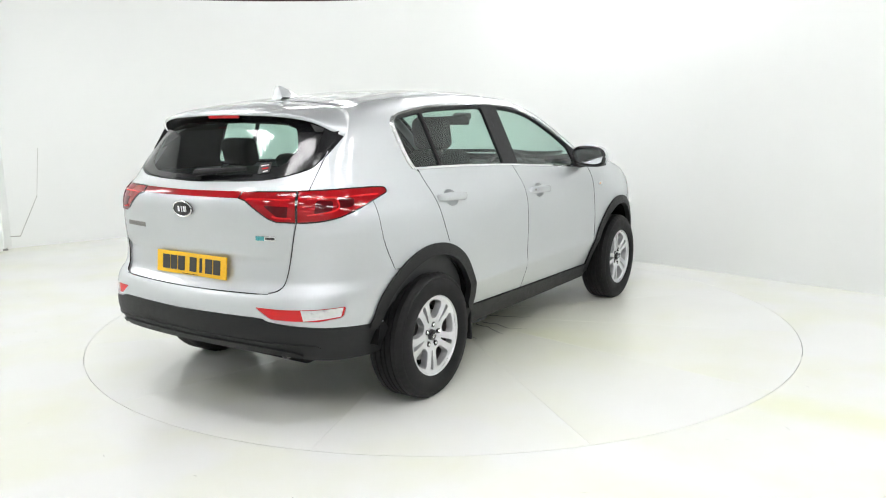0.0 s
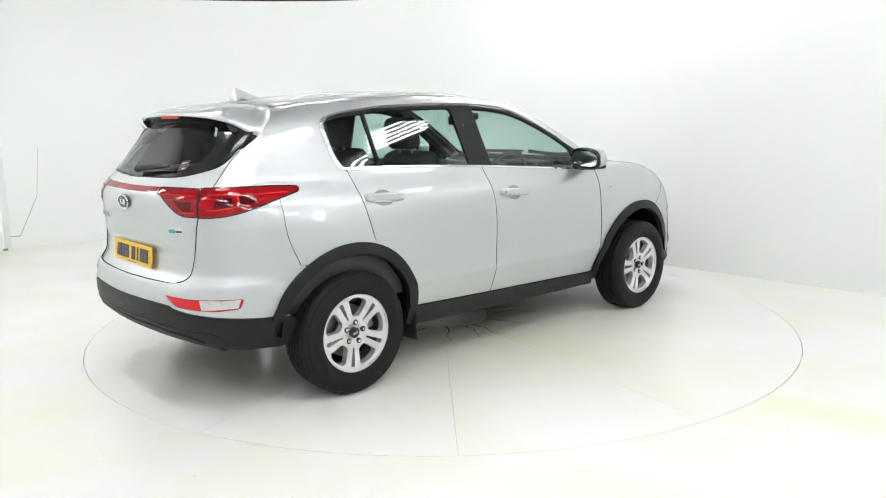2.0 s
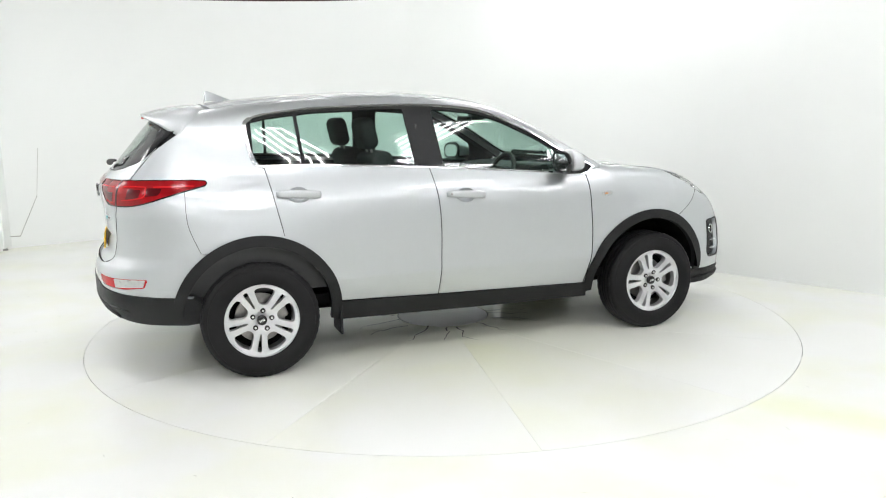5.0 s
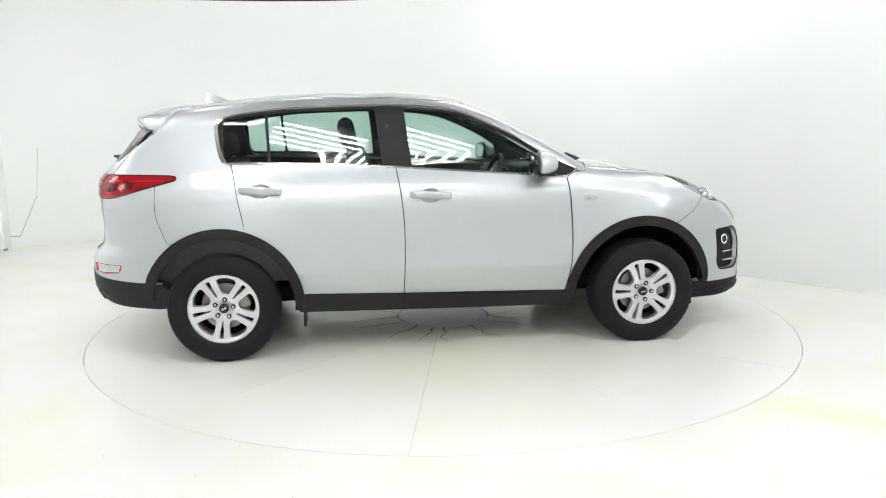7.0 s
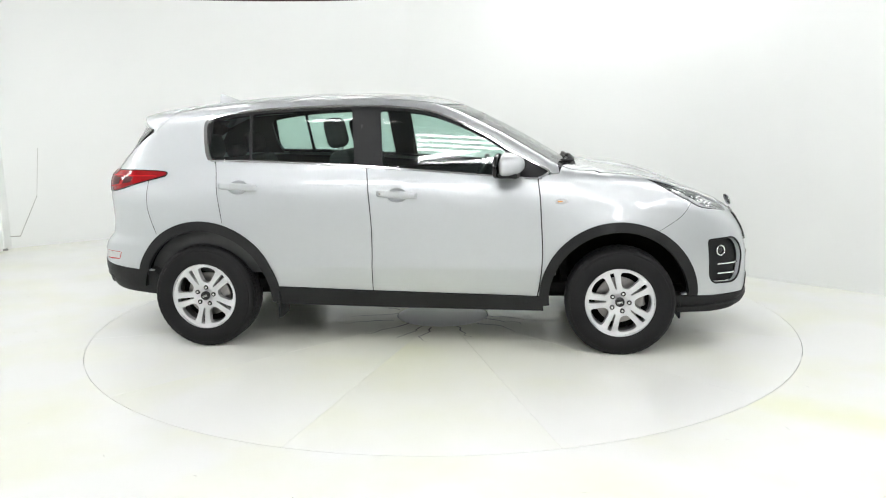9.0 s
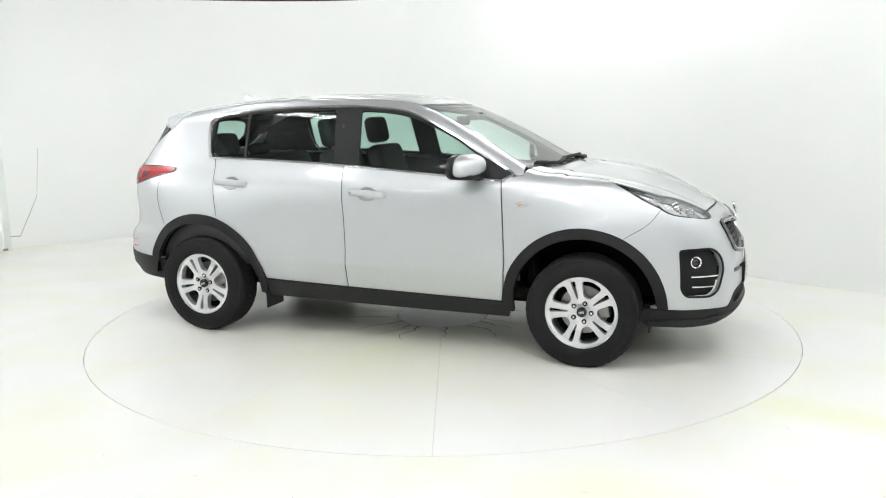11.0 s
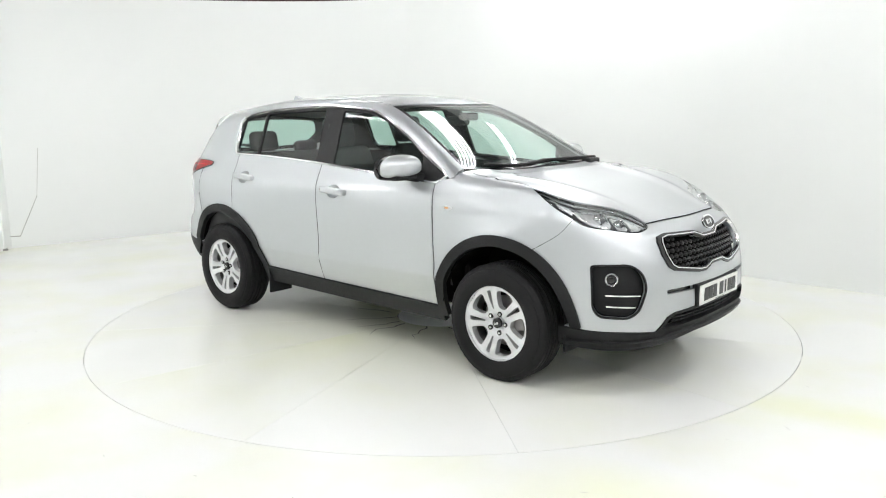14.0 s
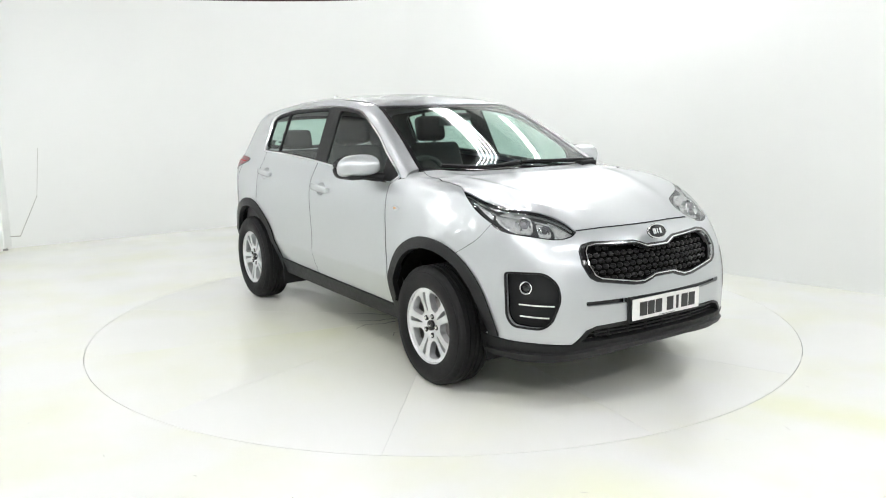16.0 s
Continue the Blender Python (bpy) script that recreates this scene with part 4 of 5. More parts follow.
    # rear glass, its black border, and the rear wiper
    half = np.concatenate([dense([(0.0, 1.180), (0.34, 1.188)], 0.05), curve([(0.34, 1.188), (0.513, 1.200), (0.69, 1.240), (0.755, 1.282), (0.80, 1.345), (0.855, 1.41), (0.86, 1.45)], 5), [(0.0, 1.50)]])
    og = both(half)
    gin = both(rounded([(0.0, 1.205), (0.40, 1.215), (0.56, 1.26), (0.63, 1.33), (0.60, 1.43), (0.50, 1.455), (0.0, 1.465)], 0.03)[3:-3])
    rg = panel("rear_window", gin, from_rear, GLASS, body, 0.05, -0.004, flange=0, label="tinted rear window with black border and a small sticker")
    panel("border", og, from_rear, GLOSS_BLACK, rg, 0.04, -0.0035, holes=[gin], flange=0.01)
    pts = from_rear([(0.02, 1.200), (0.15, 1.212), (0.36, 1.225)])
    pts = pts + skin_normal(pts) * 0.025
    part("rear_wiper", tube(curve(pts, 5), lambda t: 0.020 - 0.013 * t, 8), BLACK_PLASTIC, body, "black rear wiper", True)
    sticker = panel("sticker", np.array([(0.42, 1.262), (0.49, 1.27), (0.49, 1.225), (0.42, 1.215)]), from_rear, PLATE_INK, rg, 0.02, 0.001, flange=0, label="small red and white sticker")
    for k in range(3):
        panel("sticker_bar", np.array([(0.430 + 0.010 * k, 1.254 - 0.013 * k), (0.476, 1.260 - 0.013 * k), (0.476, 1.255 - 0.013 * k), (0.430 + 0.010 * k, 1.249 - 0.013 * k)]), from_rear, BRIGHT_RED if k == 1 else WHITE_PLATE, sticker, 0.02, 0.002, flange=0)

    # rear bumper
    arch_r = from_side(arch(-WHEEL_X, 0.475, 121, 162, 20))
    half = np.concatenate([[(0.0, 0.662), (0.44, 0.664)], GATE_SEAM[::-1][:-14] + (0.002, -0.003), TAIL_OUT[cut:][::-1][1:] - (0, 0.004), on_rear(rear_seam)[1:], on_rear(arch_r)[1:],
                           curve([(1.06, 0.481), (0.823, 0.507), (0.531, 0.545), (0.449, 0.562), (0.0, 0.560)], 4)])
    fogr = rounded([(0.452, 0.611), (0.60, 0.606), (0.862, 0.602), (0.845, 0.552), (0.74, 0.544), (0.53, 0.558)], 0.014)
    panel("rear_bumper", both(half), from_rear, PAINT, body, 0.026, 0.0, holes=[fogr, fogr * flip], flange=0.02, label="silver painted rear bumper")
    for s in (1, -1):
        f = panel("rear_fog_lamp", fogr * (s, 1), from_rear, BRIGHT_RED, body, 0.02, -0.006, flange=0.01, label="red and clear lamp in the rear bumper")
        clear = np.array([(0.665, 0.601), (0.848, 0.598), (0.836, 0.557), (0.675, 0.551)]) * (s, 1)
        panel("reversing_lamp", clear, from_rear, LENS_WHITE, f, 0.02, -0.003, flange=0.004)
    half = np.concatenate([curve([(0.0, 0.557), (0.449, 0.559), (0.531, 0.542), (0.823, 0.504), (1.06, 0.478)], 4), [(1.09, 0.44), (1.09, 0.35), (1.06, 0.322), (0.98, 0.312)], curve([(0.80, 0.335), (0.55, 0.375), (0.3, 0.385), (0.0, 0.388)], 5)])
    panel("lower_bumper", both(half), from_rear, BLACK_PLASTIC, body, 0.03, 0.004, flange=0.08, label="black plastic lower rear bumper")
    for z0, z1, reach, wide, high in ((0.398, 0.424, 0.66, 0.022, 0.010), (0.432, 0.452, 0.74, 0.012, 0.006)):
        path = from_rear(curve([(-reach, z0 - 0.022), (-reach + 0.06, z0), (-0.4, z1 - 0.004), (0.0, z1), (0.4, z1 - 0.004), (reach - 0.06, z0), (reach, z0 - 0.022)], 8))
        ribbon("skid_strip", path + skin_normal(path) * 0.004, skin_normal(path), wide, high, BLACK_PLASTIC, body)

    # dark strips laid over the seams, standing in for shade in the panel gaps
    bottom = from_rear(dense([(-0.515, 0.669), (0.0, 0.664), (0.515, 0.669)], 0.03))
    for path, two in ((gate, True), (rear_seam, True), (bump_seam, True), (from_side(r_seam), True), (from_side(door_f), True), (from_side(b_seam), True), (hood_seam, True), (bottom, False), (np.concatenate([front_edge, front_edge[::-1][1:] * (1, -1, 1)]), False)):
        ribbon("gap_shade_strip", path, skin_normal(path), 0.0034, 0.0012, UNDER, body, mirror=two)
    spoiler(car)
    plates_and_badges(car)
    mirrors(car)
    underside(car)
    cabin(car)
    fin = bmesh.new()
    prof = [(-1.33, 1.592), (-1.38, 1.612), (-1.44, 1.645), (-1.49, 1.668), (-1.505, 1.668), (-1.515, 1.57)]
    for y, sc in ((-0.036, 0.15), (-0.013, 0.8), (0.013, 0.8), (0.036, 0.15)):
        for x, z in prof:
            fin.verts.new((x, y, 1.575 + (z - 1.575) * sc))
    fin.verts.ensure_lookup_table()
    npf = len(prof)
    for r in range(3):
        for kk in range(npf - 1):
            fin.faces.new([fin.verts[r * npf + kk], fin.verts[r * npf + kk + 1], fin.verts[(r + 1) * npf + kk + 1], fin.verts[(r + 1) * npf + kk]])
    part("antenna", fin, PAINT, car, "silver shark fin antenna", True)
    leaf = rounded([(0.935, 0.946), (0.955, 0.958), (0.995, 0.956), (1.020, 0.946), (0.990, 0.934), (0.955, 0.934)], 0.010)
    for s in (1, -1):
        way = from_side if s > 0 else (lambda uv: from_side(uv) * (1, -1, 1))
        marker = panel("side_marker", leaf, way, LENS_WHITE, car, 0.012, 0.005, flange=0.008, label="small pointed clear side indicator")
        panel("bulb", (leaf - (0.965, 0.945)) * 0.42 + (0.965, 0.945), way, AMBER, marker, 0.012, 0.0065, flange=0.002)
        rim = way(dense(leaf, 0.008, True))
        ribbon("rim", rim, skin_normal(rim), 0.004, 0.007, CHROME, marker, closed=True)
    for cx, hz, rot in ((1.343, 0.334, 34.5), (-1.336, 0.3385, 46.5)):
        wheel(car, cx, -1, rot, hz)
        wheel(car, cx, 1, rot, hz)
    tagged(car, "silver five-door family SUV with black lower cladding, standing on the turntable", "car")
    return car


def spoiler(car):
    """Roof spoiler: a visor that starts on the roof, runs back and bends down at its ends."""
    a = np.concatenate([from_top([(-1.570, 0.0), (-1.562, -0.22), (-1.552, -0.40), (-1.560, -0.495)]), from_side([(-1.605, 1.500), (-1.655, 1.448), (-1.705, 1.390)])])
    b = np.array([(-1.905, 0, 1.508), (-1.902, -0.20, 1.505), (-1.888, -0.36, 1.498), (-1.868, -0.46, 1.488), (-1.832, -0.545, 1.468), (-1.780, -0.605, 1.432), (-1.712, -0.645, 1.386)])
    a, b = curve(a, 6), curve(b, 6)
    rows = []
    for p, q in list(zip(a, b))[::-1] + [(u * (1, -1, 1), v * (1, -1, 1)) for u, v in list(zip(a, b))[1:]]:
        n = skin_normal(p[None])[0]
        f = abs(q[1]) / 0.645
        mid = (p + q) / 2 + n * 0.016 * (1 - f ** 4)
        d = q - p
        under = np.array((-1.775 + 0.03 * f, q[1] * 0.98, 1.452 - 0.05 * f * f))
        rows.append([p - n * 0.02, p + n * 0.002, p * 0.6 + mid * 0.4 + n * 0.006, mid, mid * 0.5 + q * 0.5 + n * 0.006 * (1 - f ** 4), q - d * 0.02 + (0, 0, 0.003), q, q + (0.004, 0, -0.014), under])
    verts = [v for r in rows for v in r]
    m = len(rows[0])
    quad = lambda i, j: (i * m + j, (i + 1) * m + j, (i + 1) * m + j + 1, i * m + j + 1)
    top = [quad(i, j) for i in range(len(rows) - 1) for j in range(7)]
    low = [quad(i, 7) for i in range(len(rows) - 1)]
    sp = mesh_object("spoiler", verts, top, PAINT, car, "silver painted roof spoiler")
    mesh_object("spoiler_underside", [v + np.array((0, 0, -0.001)) for v in verts], low, GLOSS_BLACK, sp)
    for s in (-1, 1):
        e = [np.array(v) * (1, -s, 1) for v in ((-1.715, -0.652, 1.384), (-1.80, -0.600, 1.425), (-1.845, -0.55, 1.45), (-1.80, -0.56, 1.38), (-1.872, -0.612, 1.315), (-1.80, -0.652, 1.328))]
        mesh_object("end_plate", e + [v + np.array((0.03, 0.03 * s * -1, 0)) for v in e], [(0, 1, 4, 5), (1, 2, 3, 4), (6, 7, 10, 11), (7, 8, 9, 10)], GLOSS_BLACK, sp, "black spoiler end plate", smooth=False)
    part("brake_light", box(-1.898, -1.885, -0.11, 0.11, 1.478, 1.494, 0.003), BRIGHT_RED, sp, "red high brake light")


def plates_and_badges(car):
    def plate(x, zc, face, sign, lean):
        e = part("number_plate", box(-0.004, 0.004, -0.26, 0.26, -0.0555, 0.0555, 0.003), face, car, "number plate with plain dark bars")
        e.matrix_basis = pose(x, 0, zc, 0, lean, 0)
        y = -0.195
        for k, wd in enumerate((0.05, 0.05, 0.018, 0.05, 0.0, 0.05, 0.05, 0.055)):
            if wd:
                part("bar", box(sign * 0.0045, sign * 0.0065, -sign * (y) - wd / 2, -sign * (y) + wd / 2, -0.036, 0.036), PLATE_INK, e)
            y += 0.058 if wd else 0.03
        for yy in (-0.235, 0.235):
            part("screw_cap", moved(lathe([(0.001, 0.008), (0.006, 0.007), (0.007, 0.003)], 12, "x"), pose(0, yy, 0, 0, 0, 0 if sign > 0 else 180)), face, e)
        part("bar", box(sign * 0.0045, sign * 0.006, -0.06, 0.06, -0.051, -0.048), PLATE_INK, e)
        return e
    plate(-2.158, 0.764, YELLOW_PLATE, -1, 6)
    plate(2.245, 0.490, WHITE_PLATE, 1, 0)
    part("plate_holder", box(2.205, 2.24, -0.275, 0.268, 0.428, 0.556, 0.006), BLACK_PLASTIC, car)
    for x, z, sign, lean in ((-2.180, 1.046, -1, -4), (2.158, 0.862, 1, -22)):
        e = part("badge", moved(lathe([(0.001, 0.010), (0.045, 0.009), (0.052, 0.006), (0.054, 0.0)], 40, "x"), Matrix.Diagonal((sign, 1.28, 0.72, 1))), GLOSS_BLACK, car, "oval black badge with chrome ring", True)
        e.matrix_basis = pose(x, 0, z, 0, lean * 1.0, 0)
        ring = [(sign * 0.008, 0.052 * 1.28 * math.cos(a), 0.052 * 0.72 * math.sin(a)) for a in np.linspace(0, 2 * math.pi, 40, endpoint=False)]
        part("ring", tube(ring, 0.0045, 6, True), CHROME, e, smooth=True)
        for yy, wd in ((-0.03, 0.008), (-0.018, 0.012), (0.0, 0.007), (0.022, 0.014)):
            part("bar", box(sign * 0.009, sign * 0.012, yy - wd / 2, yy + wd / 2, -0.014, 0.014), CHROME, e)
    # model and engine badges as plain shapes
    for k in range(7):
        c = from_rear([(-0.54 + 0.026 * k, 0.938)])[0]
        part("letter_bar", box(c[0] - 0.004, c[0] + 0.003, c[1] - 0.009, c[1] + 0.009, c[2] - 0.012, c[2] + 0.012), STEEL, car)
    c = from_rear([(0.50, 0.925)])[0]
    b = part("eco_badge", box(-0.005, 0.003, -0.055, 0.055, -0.012, 0.012, 0.002), CHROME, car, "small teal and chrome badge")
    b.matrix_basis = pose(c[0], c[1], c[2], 0, 0, 14)
    part("teal_field", box(-0.0065, -0.004, 0.008, 0.052, -0.010, 0.010), GREEN_INK, b)
    part("bar", box(-0.0065, -0.004, -0.048, 0.0, -0.005, 0.005), PLATE_INK, b)


def mirrors(car):
    for s in (-1, 1):
        bm = bmesh.new()
        bmesh.ops.create_uvsphere(bm, u_segments=40, v_segments=24, radius=1.0)
        sq = lambda t, p: math.copysign(abs(t) ** p, t)
        for v in bm.verts:
            x, y, z = v.co
            out = y * s
            fx = (0.105 - 0.030 * out) if x > 0 else 0.036
            v.co = Vector((0.640 + sq(x, 0.85) * fx - 0.014 * out, s * 0.950 + sq(y, 0.72) * 0.128, 1.172 + (sq(z, 0.85) * 0.076 if z > 0 else sq(z, 0.6) * 0.058) - 0.010 * out))
        m = part("mirror", bm, PAINT, car, "silver door mirror on a black foot", True)
        rim = [(0.590 - 0.012 * math.cos(a), s * (0.950 + 0.119 * sq(math.cos(a), 0.68)), 1.170 + 0.060 * sq(math.sin(a), 0.72) - 0.008 * math.cos(a)) for a in np.linspace(0, 2 * math.pi, 48, endpoint=False)]
        bm = bmesh.new()
        bm.faces.new([bm.verts.new((p[0] - 0.010, p[1], p[2])) for p in rim])
        part("mirror_glass", bm, CHROME, m, "mirror glass")
        part("rim", tube(rim, 0.014, 8, True), GLOSS_BLACK, m, smooth=True)
        foot = tube([(0.70, s * 0.775, 1.100), (0.69, s * 0.84, 1.108), (0.665, s * 0.92, 1.118)], lambda t: 0.034 - 0.010 * t, 10)
        part("foot", foot, BLACK_PLASTIC, m, "black plastic mirror foot", True)
        part("lower_shell", box(0.590, 0.715, s * 0.945 - 0.092, s * 0.945 + 0.092, 1.098, 1.128, 0.014), BLACK_PLASTIC, m)


def rim_face():
    """Flat outline of the five double spokes: holes between and within them."""
    holes = []
    for k in range(5):
        a0 = radians(72 * k + 36)
        pts = []
        for r, da in ((0.102, -14), (0.150, -18.5), (0.177, -19), (0.189, -14), (0.193, 0), (0.189, 14), (0.177, 19), (0.150, 18.5), (0.102, 14), (0.090, 0)):
            pts.append((r * math.cos(a0 + radians(da)), r * math.sin(a0 + radians(da))))
        holes.append(curve(pts, 3, True))
        a1 = radians(72 * k)
        pts = []
        for r, w in ((0.082, 0.004), (0.12, 0.0075), (0.165, 0.012), (0.190, 0.013)):
            pts.append((r, w))
        pts = pts + [(r, -w) for r, w in pts[::-1]]
        holes.append(rounded([(r * math.cos(a1) - w * math.sin(a1), r * math.sin(a1) + w * math.cos(a1)) for r, w in pts], 0.006, 2))
    return holes


WHEEL_MESH = {}


def wheel(car, cx, s, rot, hz):
    e = new("wheel")
    e.parent = car
    e.matrix_basis = pose(cx, 0.815, hz, 0, rot, 180) if s > 0 else pose(cx, -0.815, hz, 0, -rot, 0)
    # built facing -y; the far wheels are turned about
    if not WHEEL_MESH:
        R = 0.3385
        prof = [(0.205, -0.080), (0.216, -0.100), (0.224, -0.104), (0.236, -0.109), (0.262, -0.115), (0.288, -0.112), (0.305, -0.106), (0.3065, -0.1035), (0.312, -0.1035), (0.320, -0.101), (0.331, -0.090), (R - 0.002, -0.078)]
        for y0, y1 in ((-0.078, -0.052), (-0.044, -0.018), (-0.008, 0.008), (0.018, 0.044), (0.052, 0.078)):
            prof += [(R, y0), (R, y1), (R - 0.008, y1 + 0.001), (R - 0.008, y1 + 0.007)]
        prof = prof[:-2] + [(0.331, 0.090), (0.315, 0.104), (0.26, 0.112), (0.205, 0.080)]
        bm = lathe(prof, 144)
        for v in bm.verts:
            rad = math.hypot(v.co.x, v.co.z)
            step = round(math.degrees(math.atan2(v.co.z, v.co.x)) / 2.5) % 3
            if step == 0 and rad > 0.318 and abs(v.co.y) > 0.075:
                v.co.x *= 1 - 0.0028 / rad
                v.co.z *= 1 - 0.0028 / rad
        WHEEL_MESH["tyre"] = bm
        WHEEL_MESH["lip"] = lathe([(0.222, -0.088), (0.224, -0.094), (0.221, -0.099), (0.214, -0.098), (0.209, -0.088), (0.206, -0.076)], 72)
        WHEEL_MESH["barrel"] = lathe([(0.206, -0.076), (0.200, -0.06), (0.192, 0.03), (0.19, 0.09)], 72)
        uv, fa = fill(np.array([(0.214 * math.cos(a), 0.214 * math.sin(a)) for a in np.linspace(0, 2 * math.pi, 72, endpoint=False)]), 0.008, rim_face())
        r = np.hypot(uv[:, 0], uv[:, 1])
        ang = np.arctan2(uv[:, 1], uv[:, 0])
        ridge = np.cos(5 * ang) * 0.5 + 0.5
        depth = -0.076 - 0.010 * np.clip((r - 0.05) / 0.10, 0, 1) - 0.006 * np.clip((r - 0.19) / 0.02, 0, 1) + 0.010 * np.clip((0.055 - r) / 0.02, 0, 1) + 0.006 * (1 - ridge) * np.clip((r - 0.06) / 0.05, 0, 1)
        bm = bmesh.new()
        f = [bm.verts.new((p[0], d, p[1])) for p, d in zip(uv, depth)]
        for t in fa:
            bm.faces.new([f[i] for i in t])
        for a, b in boundary(fa):
            vs = [bm.verts.new((uv[i][0] * 0.99, depth[i] + 0.040, uv[i][1] * 0.99)) for i in (a, b)]
            bm.faces.new((f[b], f[a], vs[0], vs[1]))
        bmesh.ops.remove_doubles(bm, verts=bm.verts, dist=0.0004)
        WHEEL_MESH["spokes"] = bm
        WHEEL_MESH["disc"] = merged(lathe([(0.001, -0.01), (0.075, -0.012), (0.078, -0.004), (0.145, -0.004), (0.145, 0.012), (0.001, 0.014)], 48))
        WHEEL_MESH["backing"] = lathe([(0.001, 0.03), (0.19, 0.03)], 48)
        WHEEL_MESH["cap"] = lathe([(0.001, -0.086), (0.022, -0.0855), (0.029, -0.082), (0.030, -0.066)], 28)
        WHEEL_MESH["mark"] = moved(merged(*[box(x - 0.0022, x + 0.0022, -0.0885, -0.085, -h, h) for x, h in ((-0.013, 0.007), (-0.005, 0.007), (0.004, 0.006), (0.012, 0.007))]), pose(0, 0, 0, 0, 25, 0))
        WHEEL_MESH["caliper"] = moved(box(0.085, 0.155, -0.040, 0.03, -0.055, 0.055, 0.012), pose(0, 0, 0, 0, 25, 0))
        WHEEL_MESH["nut"] = merged(lathe([(0.001, -0.0845), (0.0075, -0.0840), (0.009, -0.081), (0.009, -0.060)], 6))
        # flat black disc round each nut, coloured as the shade of a recess
        WHEEL_MESH["well"] = lathe([(0.001, -0.0796), (0.0150, -0.0796), (0.0155, -0.07)], 16)
    mats = {"tyre": RUBBER, "barrel": STEEL, "lip": ALLOY, "spokes": ALLOY, "disc": STEEL, "backing": UNDER, "cap": GLOSS_BLACK, "mark": CHROME, "caliper": STEEL}
    labels = {"tyre": "black rubber tyre", "spokes": "silver alloy wheel with five double spokes"}
    for nm, mt in mats.items():
        key = "mesh_" + nm
        if key not in WHEEL_MESH:
            ob = part({"backing": "brake_shield", "disc": "brake_disc", "cap": "hub_cap", "mark": "hub_mark", "lip": "rim_lip", "spokes": "alloy_rim"}.get(nm, nm), WHEEL_MESH[nm], mt, e, labels.get(nm, ""), True)
            WHEEL_MESH[key] = ob
        else:
            ob = WHEEL_MESH[key].copy()
            scene.collection.objects.link(ob)
            ob.parent = e
    for k in range(5):
        a = radians(72 * k + 36)
        for nm, mt in (("nut", CHROME), ("well", GLOSS_BLACK)):
            key = "mesh_" + nm
            if key not in WHEEL_MESH:
                ob = part({"nut": "wheel_nut", "well": "nut_shade_disc"}[nm], WHEEL_MESH[nm], mt, e)
                WHEEL_MESH[key] = ob
            else:
                ob = WHEEL_MESH[key].copy()
                scene.collection.objects.link(ob)
                ob.parent = e
            ob.matrix_basis = pose(0.057 * math.cos(a), 0, 0.057 * math.sin(a))
    return e


def underside(car):
    part("underbody", box(-1.95, 1.95, -0.56, 0.56, 0.27, 0.36, 0.03), UNDER, car, "dark underbody")
    for cx in (WHEEL_X, -WHEEL_X):
        for s in (-1, 1):
            bm = lathe([(0.43, -0.86), (0.43, -0.55), (0.001, -0.53)], 40, "y", (6, 174))
            if s > 0:
                bm = moved(bm, Matrix.Diagonal((1, -1, 1, 1)))
            part("wheel_arch_liner", moved(bm, pose(cx, 0, HUB_Z)), UNDER, car)
    part("exhaust", moved(lathe([(0.018, -0.10), (0.022, -0.10), (0.022, 0.10)], 20, "x"), pose(-1.90, -0.46, 0.322, 0, 0, 0)), STEEL, car, "dull steel exhaust pipe", True)
    for s in (-1, 1):
        part("mud_flap", box(0.80 - 1.66, 0.815 - 1.66, s * 0.74 - 0.1, s * 0.74 + 0.1, 0.17, 0.36, 0.004), BLACK_PLASTIC, car)
        part("air_deflector", box(1.715, 1.728, s * 0.72 - 0.07, s * 0.72 + 0.07, 0.195, 0.30, 0.004), BLACK_PLASTIC, car)


